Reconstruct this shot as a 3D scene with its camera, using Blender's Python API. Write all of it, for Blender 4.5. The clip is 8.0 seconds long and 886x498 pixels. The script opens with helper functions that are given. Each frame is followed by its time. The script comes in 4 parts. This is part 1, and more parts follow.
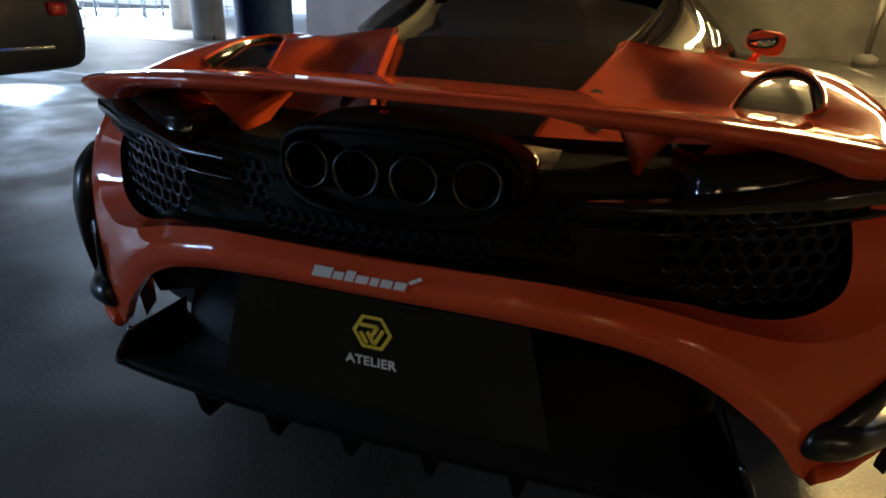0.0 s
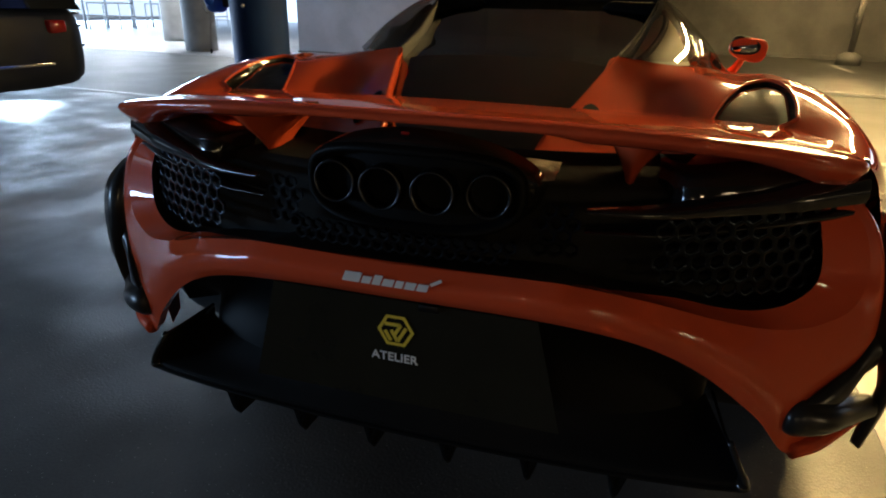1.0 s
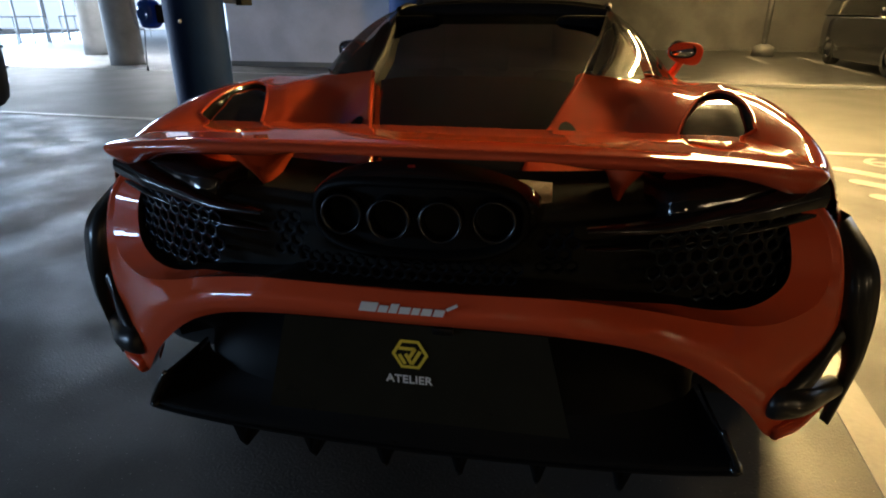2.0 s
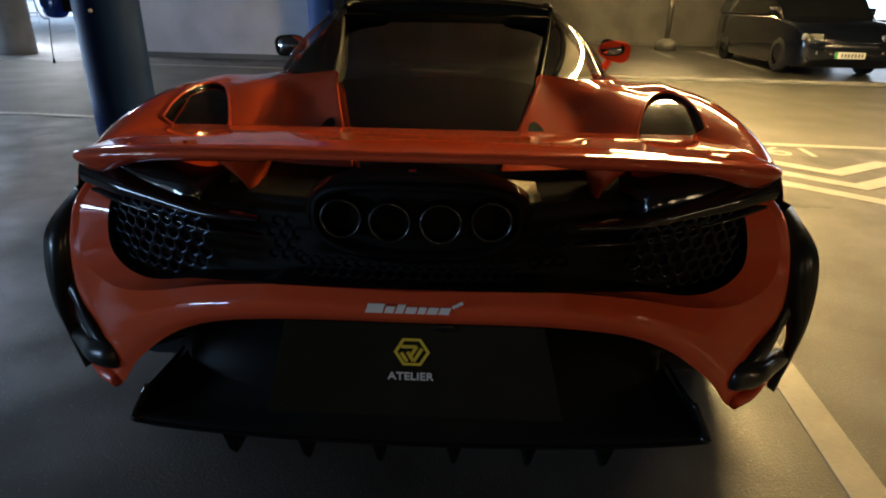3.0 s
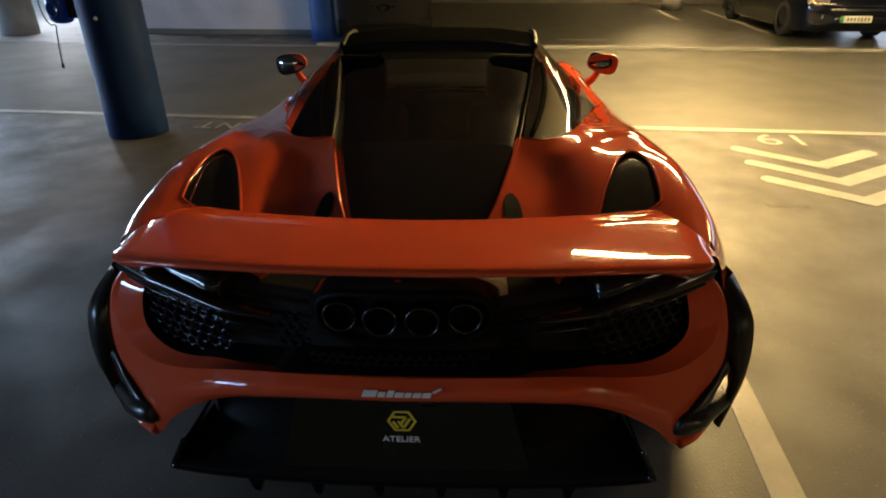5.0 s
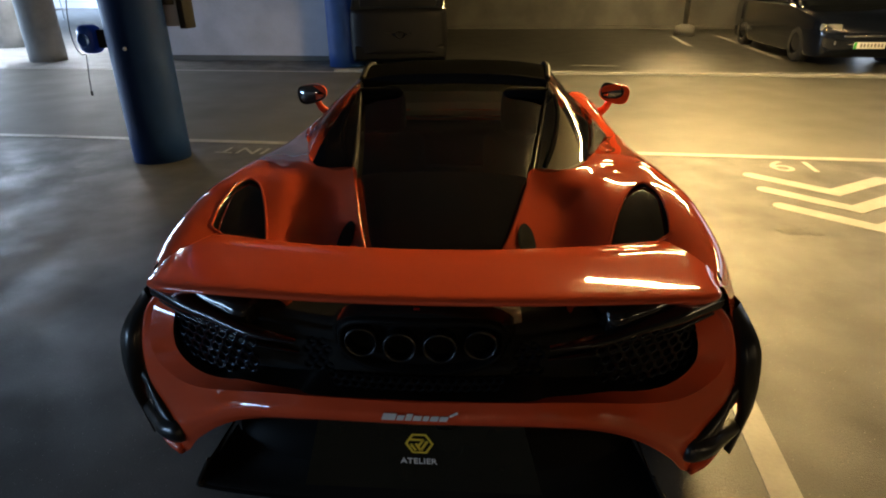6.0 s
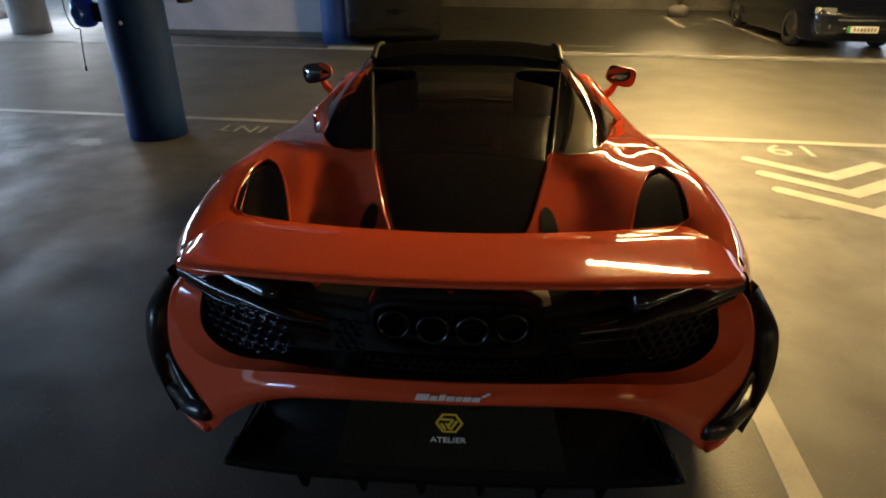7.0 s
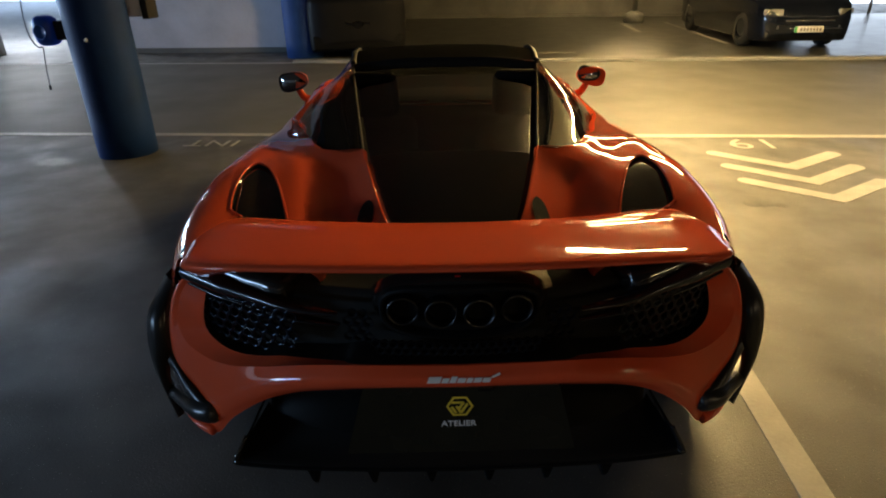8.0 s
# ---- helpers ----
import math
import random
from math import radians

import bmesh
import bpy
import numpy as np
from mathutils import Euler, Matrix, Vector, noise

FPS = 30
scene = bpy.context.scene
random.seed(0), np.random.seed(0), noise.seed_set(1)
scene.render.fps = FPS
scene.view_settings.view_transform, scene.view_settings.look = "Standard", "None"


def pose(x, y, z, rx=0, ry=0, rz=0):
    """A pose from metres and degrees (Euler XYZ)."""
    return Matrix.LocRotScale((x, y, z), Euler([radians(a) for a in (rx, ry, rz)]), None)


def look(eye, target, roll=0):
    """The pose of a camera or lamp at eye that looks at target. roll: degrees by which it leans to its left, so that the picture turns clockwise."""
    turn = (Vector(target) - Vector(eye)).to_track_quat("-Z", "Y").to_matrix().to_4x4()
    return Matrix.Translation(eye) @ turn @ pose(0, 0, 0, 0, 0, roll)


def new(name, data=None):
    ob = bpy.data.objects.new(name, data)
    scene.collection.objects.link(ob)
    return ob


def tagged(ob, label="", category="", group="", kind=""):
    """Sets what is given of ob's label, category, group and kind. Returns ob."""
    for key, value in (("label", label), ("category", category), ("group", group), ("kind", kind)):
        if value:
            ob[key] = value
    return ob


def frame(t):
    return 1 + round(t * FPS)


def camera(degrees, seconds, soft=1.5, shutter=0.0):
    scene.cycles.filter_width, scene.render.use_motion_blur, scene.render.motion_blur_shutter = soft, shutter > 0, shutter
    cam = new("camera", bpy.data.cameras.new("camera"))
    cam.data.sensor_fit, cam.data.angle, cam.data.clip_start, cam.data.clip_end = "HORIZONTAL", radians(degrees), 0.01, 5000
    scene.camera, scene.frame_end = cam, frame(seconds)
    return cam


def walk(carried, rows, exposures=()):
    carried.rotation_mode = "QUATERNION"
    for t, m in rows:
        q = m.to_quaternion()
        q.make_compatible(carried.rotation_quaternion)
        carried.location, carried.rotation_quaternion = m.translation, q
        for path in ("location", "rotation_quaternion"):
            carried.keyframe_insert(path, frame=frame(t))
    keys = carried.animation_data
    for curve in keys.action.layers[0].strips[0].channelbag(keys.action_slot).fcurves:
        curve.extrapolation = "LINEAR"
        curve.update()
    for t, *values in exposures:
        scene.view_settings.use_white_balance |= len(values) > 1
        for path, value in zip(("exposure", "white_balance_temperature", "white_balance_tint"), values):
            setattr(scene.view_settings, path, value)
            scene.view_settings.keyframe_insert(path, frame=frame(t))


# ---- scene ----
cam = camera(73.46, 8.0, soft=2.0)
# seconds, place, then yaw (to the left), pitch (up) and roll in degrees
PATH = [
    (0.0, 0.3703, -0.7263, 1.0380, 16.57, -22.52, 2.54),
    (0.5, 0.3743, -0.7942, 1.0714, 16.52, -21.74, 2.40),
    (1.0, 0.3619, -0.8423, 1.0836, 15.94, -22.10, 1.46),
    (2.5, 0.1611, -0.9292, 1.1692, 5.48, -21.95, 0.10),
    (3.0, 0.0931, -0.9567, 1.1791, 1.86, -22.67, 0.96),
    (3.5, 0.0867, -0.9818, 1.2781, 2.36, -24.67, 1.86),
    (4.0, 0.0992, -1.0073, 1.4240, 2.53, -25.66, -0.06),
    (5.5, 0.1739, -1.0551, 1.6011, 3.00, -27.10, -0.79),
    (6.0, 0.1523, -1.0917, 1.6239, 4.10, -24.83, -0.74),
    (6.5, 0.1149, -1.1066, 1.6188, 1.79, -25.06, 0.20),
    (7.0, 0.0359, -1.1095, 1.6409, 2.76, -26.79, 0.25),
    (7.5, -0.0043, -1.1394, 1.6378, 4.39, -25.67, -2.40),
    (8.0, -0.0557, -1.1830, 1.6035, -0.55, -25.69, -1.00),
]
walk(cam, [(t, pose(x, y, z, 0, 0, yaw) @ pose(0, 0, 0, 90 + pitch) @ pose(0, 0, 0, 0, 0, roll)) for t, x, y, z, yaw, pitch, roll in PATH],
     exposures=((0.0, 1.18), (1.0, 1.17), (2.5, 1.12), (4.0, 1.05), (8.0, 1.03)))

# the bays lie askew to the car: bay coordinates run along and across the painted lines
BAY = pose(0, 0, 0, 0, 0, -4.96)


def bay(x, y, z=0.0):
    return BAY @ Vector((x, y, z))


# ---- light ----
world = bpy.data.worlds.new("world")
scene.world = world
world.use_nodes = True
wn = world.node_tree.nodes
sky = wn.new("ShaderNodeTexSky")
sky.sky_type, sky.sun_disc, sky.sun_elevation, sky.sun_rotation = "NISHITA", False, radians(30), radians(-100)
world.node_tree.links.new(sky.outputs[0], wn["Background"].inputs[0])
wn["Background"].inputs[1].default_value = 0.08


def area_lamp(name, m, sx, sy, watts, colour):
    lamp = bpy.data.lights.new(name, "AREA")
    lamp.shape, lamp.size, lamp.size_y, lamp.energy, lamp.color = "RECTANGLE", sx, sy, watts, colour
    ob = new(name, lamp)
    ob.matrix_world = m
    return ob


# daylight in the open side of the car park
area_lamp("daylight_opening", BAY @ look((-31.5, 14, 1.5), (0, 8, 0.9)), 30, 2.6, 5300, (0.52, 0.73, 1.0))

# daylight in the entrance at the side, in the gap of the west wall
area_lamp("daylight_entrance", BAY @ look((-15.0, -7.5, 1.1), (-2.0, -1.0, 0.6)), 5.0, 1.0, 360, (0.40, 0.65, 1.0))

# ---- materials ----
MATS = {}


def material(name, colour, rough=0.5, metal=0.0, coat=0.0, grain=0.0, scale=30.0, bump=0.0, big=0.0, rough_var=0.0, spec=0.5, patch=0.0, fleck=0.0):
    mat = bpy.data.materials.new(name)
    mat.use_nodes = True
    nt = mat.node_tree
    b = nt.nodes["Principled BSDF"]
    b.inputs["Base Color"].default_value = (*colour, 1)
    b.inputs["Roughness"].default_value = rough
    b.inputs["Metallic"].default_value = metal
    b.inputs["Specular IOR Level"].default_value = spec
    b.inputs["Coat Weight"].default_value = coat
    b.inputs["Coat Roughness"].default_value = 0.03
    tc = nt.nodes.new("ShaderNodeTexCoord")
    if grain or bump or rough_var:
        n = nt.nodes.new("ShaderNodeTexNoise")
        n.inputs["Scale"].default_value, n.inputs["Detail"].default_value = scale, 6
        nt.links.new(tc.outputs["Object"], n.inputs["Vector"])
    if grain or big:
        mix = nt.nodes.new("ShaderNodeMix")
        mix.data_type = "RGBA"
        mix.inputs[6].default_value = (*[c * (1 - grain - big) for c in colour], 1)
        mix.inputs[7].default_value = (*[min(1, c * (1 + grain + big)) for c in colour], 1)
        if big:
            n2 = nt.nodes.new("ShaderNodeTexNoise")
            n2.inputs["Scale"].default_value, n2.inputs["Detail"].default_value = patch or scale / 14, 6
            nt.links.new(tc.outputs["Object"], n2.inputs["Vector"])
            add = nt.nodes.new("ShaderNodeMath")
            add.operation = "MULTIPLY_ADD"
            add.inputs[1].default_value = big / (big + grain)
            wide = nt.nodes.new("ShaderNodeMapRange")
            wide.inputs[1].default_value, wide.inputs[2].default_value = 0.36, 0.64
            nt.links.new(n2.outputs[0], wide.inputs[0])
            nt.links.new(wide.outputs[0], add.inputs[0])
            if grain:
                sc = nt.nodes.new("ShaderNodeMath")
                sc.operation, sc.inputs[1].default_value = "MULTIPLY", grain / (big + grain)
                nt.links.new(n.outputs[0], sc.inputs[0])
                nt.links.new(sc.outputs[0], add.inputs[2])
            else:
                add.inputs[2].default_value = 0
            nt.links.new(add.outputs[0], mix.inputs[0])
        else:
            nt.links.new(n.outputs[0], mix.inputs[0])
        nt.links.new(mix.outputs[2], b.inputs["Base Color"])
    if fleck:
        # sparse bright grains of sand in the coating
        vo = nt.nodes.new("ShaderNodeTexVoronoi")
        vo.inputs["Scale"].default_value, vo.inputs["Randomness"].default_value = fleck, 1.0
        nt.links.new(tc.outputs["Object"], vo.inputs["Vector"])
        fm = nt.nodes.new("ShaderNodeMapRange")
        fm.inputs[1].default_value, fm.inputs[2].default_value = 0.09, 0.05
        fm.inputs[3].default_value, fm.inputs[4].default_value = 0.0, 0.75
        nt.links.new(vo.outputs["Distance"], fm.inputs[0])
        fx = nt.nodes.new("ShaderNodeMix")
        fx.data_type = "RGBA"
        fx.inputs[7].default_value = (0.55, 0.53, 0.48, 1)
        nt.links.new(fm.outputs[0], fx.inputs[0])
        nt.links.new(mix.outputs[2], fx.inputs[6])
        nt.links.new(fx.outputs[2], b.inputs["Base Color"])
    if rough_var:
        mr = nt.nodes.new("ShaderNodeMapRange")
        mr.inputs[1].default_value, mr.inputs[2].default_value = 0.36, 0.64
        mr.inputs[3].default_value, mr.inputs[4].default_value = rough - rough_var, rough + rough_var
        nr = nt.nodes.new("ShaderNodeTexNoise")
        nr.inputs["Scale"].default_value, nr.inputs["Detail"].default_value = patch * 1.7 or scale / 20, 7
        nt.links.new(tc.outputs["Object"], nr.inputs["Vector"])
        nt.links.new(nr.outputs[0], mr.inputs[0])
        nt.links.new(mr.outputs[0], b.inputs["Roughness"])
    if bump:
        bp = nt.nodes.new("ShaderNodeBump")
        bp.inputs["Strength"].default_value, bp.inputs["Distance"].default_value = bump, 0.01
        nt.links.new(n.outputs[0], bp.inputs["Height"])
        nt.links.new(bp.outputs[0], b.inputs["Normal"])
    MATS[name] = mat
    return mat


def glow_material(name, colour, strength):
    mat = bpy.data.materials.new(name)
    mat.use_nodes = True
    b = mat.node_tree.nodes["Principled BSDF"]
    b.inputs["Base Color"].default_value = (*colour, 1)
    b.inputs["Emission Color"].default_value = (*colour, 1)
    b.inputs["Emission Strength"].default_value = strength
    return mat


def glass_material(name, tint, edge=0.93, face=0.06):
    mat = bpy.data.materials.new(name)
    mat.use_nodes = True
    nt = mat.node_tree
    out = nt.nodes["Material Output"]
    tr, gl, mx = (nt.nodes.new(k) for k in ("ShaderNodeBsdfTransparent", "ShaderNodeBsdfGlossy", "ShaderNodeMixShader"))
    lw, pw, ml = (nt.nodes.new(k) for k in ("ShaderNodeLayerWeight", "ShaderNodeMath", "ShaderNodeMath"))
    tr.inputs[0].default_value = (*tint, 1)
    gl.inputs["Roughness"].default_value = 0.02
    lw.inputs[0].default_value = 0.5
    pw.operation, pw.inputs[1].default_value = "POWER", 5.0
    ml.operation, ml.inputs[1].default_value, ml.inputs[2].default_value = "MULTIPLY_ADD", edge, face
    nt.links.new(lw.outputs["Facing"], pw.inputs[0])
    nt.links.new(pw.outputs[0], ml.inputs[0])
    nt.links.new(ml.outputs[0], mx.inputs[0])
    nt.links.new(tr.outputs[0], mx.inputs[1])
    nt.links.new(gl.outputs[0], mx.inputs[2])
    nt.links.new(mx.outputs[0], out.inputs[0])
    return mat


PAINT = material("orange_car_paint", (0.63, 0.083, 0.029), 0.5, 0.0, 1.0, grain=0.04, scale=900, spec=0.0)
BLACK_GLOSS = material("black_gloss", (0.012, 0.011, 0.010), 0.07, 0.0, 0.1, grain=0.1, scale=60, spec=0.42)
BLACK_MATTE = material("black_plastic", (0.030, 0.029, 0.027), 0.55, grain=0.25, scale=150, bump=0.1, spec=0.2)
CARBON = material("carbon_black", (0.016, 0.015, 0.014), 0.28, 0.0, 0.15, grain=0.2, scale=300, spec=0.3)
GRILLE = material("grille_metal", (0.008, 0.011, 0.016), 0.22, 0.9, grain=0.2, scale=200)
STEEL = material("pipe_steel", (0.07, 0.068, 0.068), 0.3, 1.0, grain=0.2, scale=80)
SILVER = material("silver_badge", (0.8, 0.8, 0.8), 0.35, 0.2)
WHITE = material("white_print", (0.75, 0.75, 0.75), 0.5)
YELLOW = material("yellow_print", (0.75, 0.55, 0.05), 0.5)
SMOKED = material("smoked_lens", (0.010, 0.008, 0.008), 0.14, 0.0, 0.2, grain=0.1, scale=60)
MESH = material("mesh_black", (0.004, 0.004, 0.005), 0.55, grain=0.2, scale=150, spec=0.06)
VOID = material("dull_black", (0.022, 0.021, 0.019), 0.9, spec=0.05, grain=0.2, scale=50)
LIPMAT = material("satin_black_lip", (0.006, 0.006, 0.006), 0.5, grain=0.2, scale=150, spec=0.07)
SHELF_LIT = material("shelf_lit_tan", (0.20, 0.17, 0.12), 0.65, grain=0.1, scale=90, bump=0.1)
ROOF = material("dull_carbon", (0.006, 0.006, 0.006), 0.7, grain=0.2, scale=300, spec=0.0)
PLATE = material("smoked_plate", (0.016, 0.015, 0.010), 0.12, grain=0.3, scale=9, spec=0.4)
RUBBER = material("tyre_rubber", (0.012, 0.012, 0.012), 0.8, grain=0.3, scale=100, bump=0.2)
RIM = material("dark_alloy", (0.05, 0.05, 0.055), 0.3, 0.9)
MIRROR = material("mirror_glass", (0.45, 0.46, 0.48), 0.02, 1.0)
REDLENS = material("red_lens", (0.25, 0.008, 0.006), 0.1, coat=0.5)
SEAT = material("black_upholstery", (0.005, 0.005, 0.005), 0.85, spec=0.03, grain=0.2, scale=120, bump=0.1)
GLASS = glass_material("tinted_glass", (0.085, 0.085, 0.075), 0.93, 0.042)
SIDEGLASS = glass_material("side_glass", (0.44, 0.42, 0.37), 0.5)
CLEAR = glass_material("clear_glass", (0.85, 0.87, 0.85))
FLOOR = material("coated_concrete", (0.089, 0.088, 0.086), 0.54, grain=0.22, scale=130, bump=0.2, big=0.26, rough_var=0.11, patch=1.7, fleck=55.0)
LANE = material("lane_concrete", (0.104, 0.102, 0.095), 0.58, grain=0.12, scale=90, bump=0.10, big=0.12, rough_var=0.05, patch=0.9)
DARK_FLOOR = material("dark_asphalt", (0.045, 0.045, 0.042), 0.30, grain=0.12, scale=80, bump=0.03, big=0.08, rough_var=0.02, patch=1.5)
LINE = material("white_road_paint", (0.37, 0.36, 0.335), 0.45, grain=0.14, scale=60, bump=0.12, big=0.12, patch=5.0)
BLUE = material("blue_column_paint", (0.010, 0.039, 0.155), 0.6, grain=0.08, scale=40, big=0.12, bump=0.05, spec=0.2)
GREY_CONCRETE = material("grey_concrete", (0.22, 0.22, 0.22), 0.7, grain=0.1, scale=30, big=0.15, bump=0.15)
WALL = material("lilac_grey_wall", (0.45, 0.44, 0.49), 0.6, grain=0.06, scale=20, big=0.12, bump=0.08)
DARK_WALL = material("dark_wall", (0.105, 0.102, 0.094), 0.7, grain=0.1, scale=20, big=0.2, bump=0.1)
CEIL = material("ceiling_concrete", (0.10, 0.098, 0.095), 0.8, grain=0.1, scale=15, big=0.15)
CHARGER_BLUE = material("charger_blue", (0.01, 0.10, 0.55), 0.35, coat=0.3)
TUBE = glow_material("warm_tube", (1.0, 0.69, 0.27), 330)
FAR_TUBE = glow_material("far_warm_tube", (1.0, 0.69, 0.26), 145)
REAR_FILL_TUBE = glow_material("rear_fill_tube", (1.0, 0.74, 0.42), 44)
DIM_TUBE = glow_material("dim_warm_tube", (1.0, 0.70, 0.30), 110)
COOL_TUBE = glow_material("cool_tube", (0.90, 0.95, 1.0), 180)

# ---- mesh helpers ----


def part(name, bm, mat, parent, label="", smooth=True):
    me = bpy.data.meshes.new(name)
    for fc in bm.faces:
        fc.smooth = smooth
    bm.to_mesh(me)
    bm.free()
    me.materials.append(mat)
    ob = new(name, me)
    ob.parent = parent
    if label:
        ob["label"] = label
    return ob


def thing(name, label, category, m=None, group="", kind=""):
    ob = new(name)
    if m is not None:
        ob.matrix_world = m
    return tagged(ob, label, category, group, kind)


def curve(pts, n):
    """n points along a smooth line through pts."""
    p = [np.array(q, float) for q in pts]
    p = [2 * p[0] - p[1]] + p + [2 * p[-1] - p[-2]]
    segs = len(pts) - 1
    out = []
    for i in range(n):
        s = i / (n - 1) * segs
        k = min(int(s), segs - 1)
        u = s - k
        a, b, c, d = p[k:k + 4]
        out.append(0.5 * (2 * b + (c - a) * u + (2 * a - 5 * b + 4 * c - d) * u * u + (3 * b - a - 3 * c + d) * u ** 3))
    return np.array(out)


def skin(rails, n, m):
    """A grid of n x m points: along the rails and smoothly across them."""
    long = [curve(r, n) for r in rails]
    if len(long) == 2:
        return np.array([[(1 - v) * long[0][i] + v * long[1][i] for v in np.linspace(0, 1, m)] for i in range(n)])
    return np.array([curve([r[i] for r in long], m) for i in range(n)])


def sheet(grid, mirror=False, flip=False, thick=0.0, keep=None):
    """A bmesh from a grid of points; mirror adds the other half over x = 0; thick gives it depth against its normal."""
    bm = bmesh.new()
    for sign in ((1, -1) if mirror else (1,)):
        vs = [[bm.verts.new((p[0] * sign, p[1], p[2])) for p in row] for row in grid]
        for i in range(len(grid) - 1):
            for j in range(len(grid[0]) - 1):
                q = [vs[i][j], vs[i + 1][j], vs[i + 1][j + 1], vs[i][j + 1]]
                if keep is not None and not keep(sum((v.co for v in q), Vector()) / 4):
                    continue
                if (sign < 0) != flip:
                    q.reverse()
                bm.faces.new(q)
    bm.verts.ensure_lookup_table()
    bmesh.ops.remove_doubles(bm, verts=bm.verts[:], dist=1e-5)
    loose = [v for v in bm.verts if not v.link_faces]
    bmesh.ops.delete(bm, geom=loose, context="VERTS")
    if thick:
        bm.normal_update()
        bmesh.ops.solidify(bm, geom=bm.faces[:], thickness=thick)
    return bm


def mirrored(bm):
    """The same mesh on the other side of x = 0."""
    other = bm.copy()
    for v in other.verts:
        v.co.x = -v.co.x
    bmesh.ops.reverse_faces(other, faces=other.faces[:])
    return other


def both(name, bm, mat, parent, label="", smooth=True):
    a = bm.copy()
    b = mirrored(bm)
    bm.free()
    return part(name, a, mat, parent, label, smooth), part(name, b, mat, parent, label, smooth)


def box(x0, x1, y0, y1, z0, z1, bevel=0.0, segs=2):
    bm = bmesh.new()
    bmesh.ops.create_cube(bm, size=1)
    for v in bm.verts:
        v.co = Vector((x0 if v.co.x < 0 else x1, y0 if v.co.y < 0 else y1, z0 if v.co.z < 0 else z1))
    if bevel:
        bmesh.ops.bevel(bm, geom=bm.edges[:], offset=bevel, segments=segs, affect="EDGES", profile=0.5)
    return bm


def tube(path, radius, sides=10, closed=False, caps=True):
    """A round rod along path; radius is a number or one for each point."""
    bm = bmesh.new()
    p = [Vector(q) for q in path]
    rings = []
    up = Vector((0.13, 0.21, 0.97))
    for i, q in enumerate(p):
        a, b = (p[i - 1], p[(i + 1) % len(p)]) if closed else (p[max(i - 1, 0)], p[min(i + 1, len(p) - 1)])
        d = (b - a).normalized()
        s = d.cross(up).normalized()
        w = s.cross(d)
        r = radius[i] if isinstance(radius, (list, tuple)) else radius
        rings.append([bm.verts.new(q + (s * math.cos(k * math.tau / sides) + w * math.sin(k * math.tau / sides)) * r) for k in range(sides)])
    for i in range(len(rings) - (0 if closed else 1)):
        a, b = rings[i], rings[(i + 1) % len(rings)]
        for k in range(sides):
            bm.faces.new((a[k], a[(k + 1) % sides], b[(k + 1) % sides], b[k]))
    if caps and not closed:
        bm.faces.new(rings[0][::-1])
        bm.faces.new(rings[-1])
    bmesh.ops.recalc_face_normals(bm, faces=bm.faces[:])
    return bm


def prism(outline, depth, m=None):
    """A flat plate: an outline in x, y, raised by depth, laid at the pose m."""
    bm = bmesh.new()
    low = [bm.verts.new((x, y, 0)) for x, y in outline]
    f = bm.faces.new(low)
    ext = bmesh.ops.extrude_face_region(bm, geom=[f])
    for v in ext["geom"]:
        if isinstance(v, bmesh.types.BMVert):
            v.co.z += depth
    bmesh.ops.recalc_face_normals(bm, faces=bm.faces[:])
    if m is not None:
        bm.transform(m)
    return bm


def lathe(profile, sides=32):
    """A turned form about z: profile of (radius, height)."""
    bm = bmesh.new()
    rings = [[bm.verts.new((r * math.cos(k * math.tau / sides), r * math.sin(k * math.tau / sides), z)) for k in range(sides)] for r, z in profile]
    for a, b in zip(rings, rings[1:]):
        for k in range(sides):
            bm.faces.new((a[k], a[(k + 1) % sides], b[(k + 1) % sides], b[k]))
    bmesh.ops.recalc_face_normals(bm, faces=bm.faces[:])
    return bm


def merged(*bms):
    out = bmesh.new()
    for b in bms:
        me = bpy.data.meshes.new("tmp")
        b.to_mesh(me)
        b.free()
        out.from_mesh(me)
        bpy.data.meshes.remove(me)
    return out


# ---- setting ----


def setting(name, bm, mat, label, category, smooth=False):
    ob = part(name, bm, mat, None, "", smooth)
    ob.matrix_world = BAY
    return tagged(ob, label, category, kind="structure")


setting("ground", box(-60, 40, -30, 60, -0.3, -0.001), FLOOR, "grey coated concrete car park floor with faint stains", "floor")
setting("lane", box(-40, 30, 4.85, 9.85, -0.0008, 0.0), LANE, "smooth light concrete driving lane", "floor")
setting("road", box(-3.5, 30, 10.05, 19.4, -0.0008, 0.0006), DARK_FLOOR, "dark damp asphalt beyond the lane", "road")
setting("kerb", box(-3.5, 30, 9.85, 10.05, -0.002, 0.05, 0.012), GREY_CONCRETE, "low grey concrete kerb along the lane", "kerb")
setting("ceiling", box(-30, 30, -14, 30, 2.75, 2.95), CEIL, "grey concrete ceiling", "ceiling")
setting("wall_north", box(-7.9, -3.75, 11.4, 11.7, 0, 2.75), WALL, "lilac grey painted wall", "wall")
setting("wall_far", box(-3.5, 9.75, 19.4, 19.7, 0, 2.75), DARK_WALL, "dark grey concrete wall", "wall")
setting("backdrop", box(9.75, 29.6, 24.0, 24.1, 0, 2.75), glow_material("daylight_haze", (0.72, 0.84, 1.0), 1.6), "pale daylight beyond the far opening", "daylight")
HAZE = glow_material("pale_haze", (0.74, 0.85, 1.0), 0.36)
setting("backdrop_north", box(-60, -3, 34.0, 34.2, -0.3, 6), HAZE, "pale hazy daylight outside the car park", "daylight")
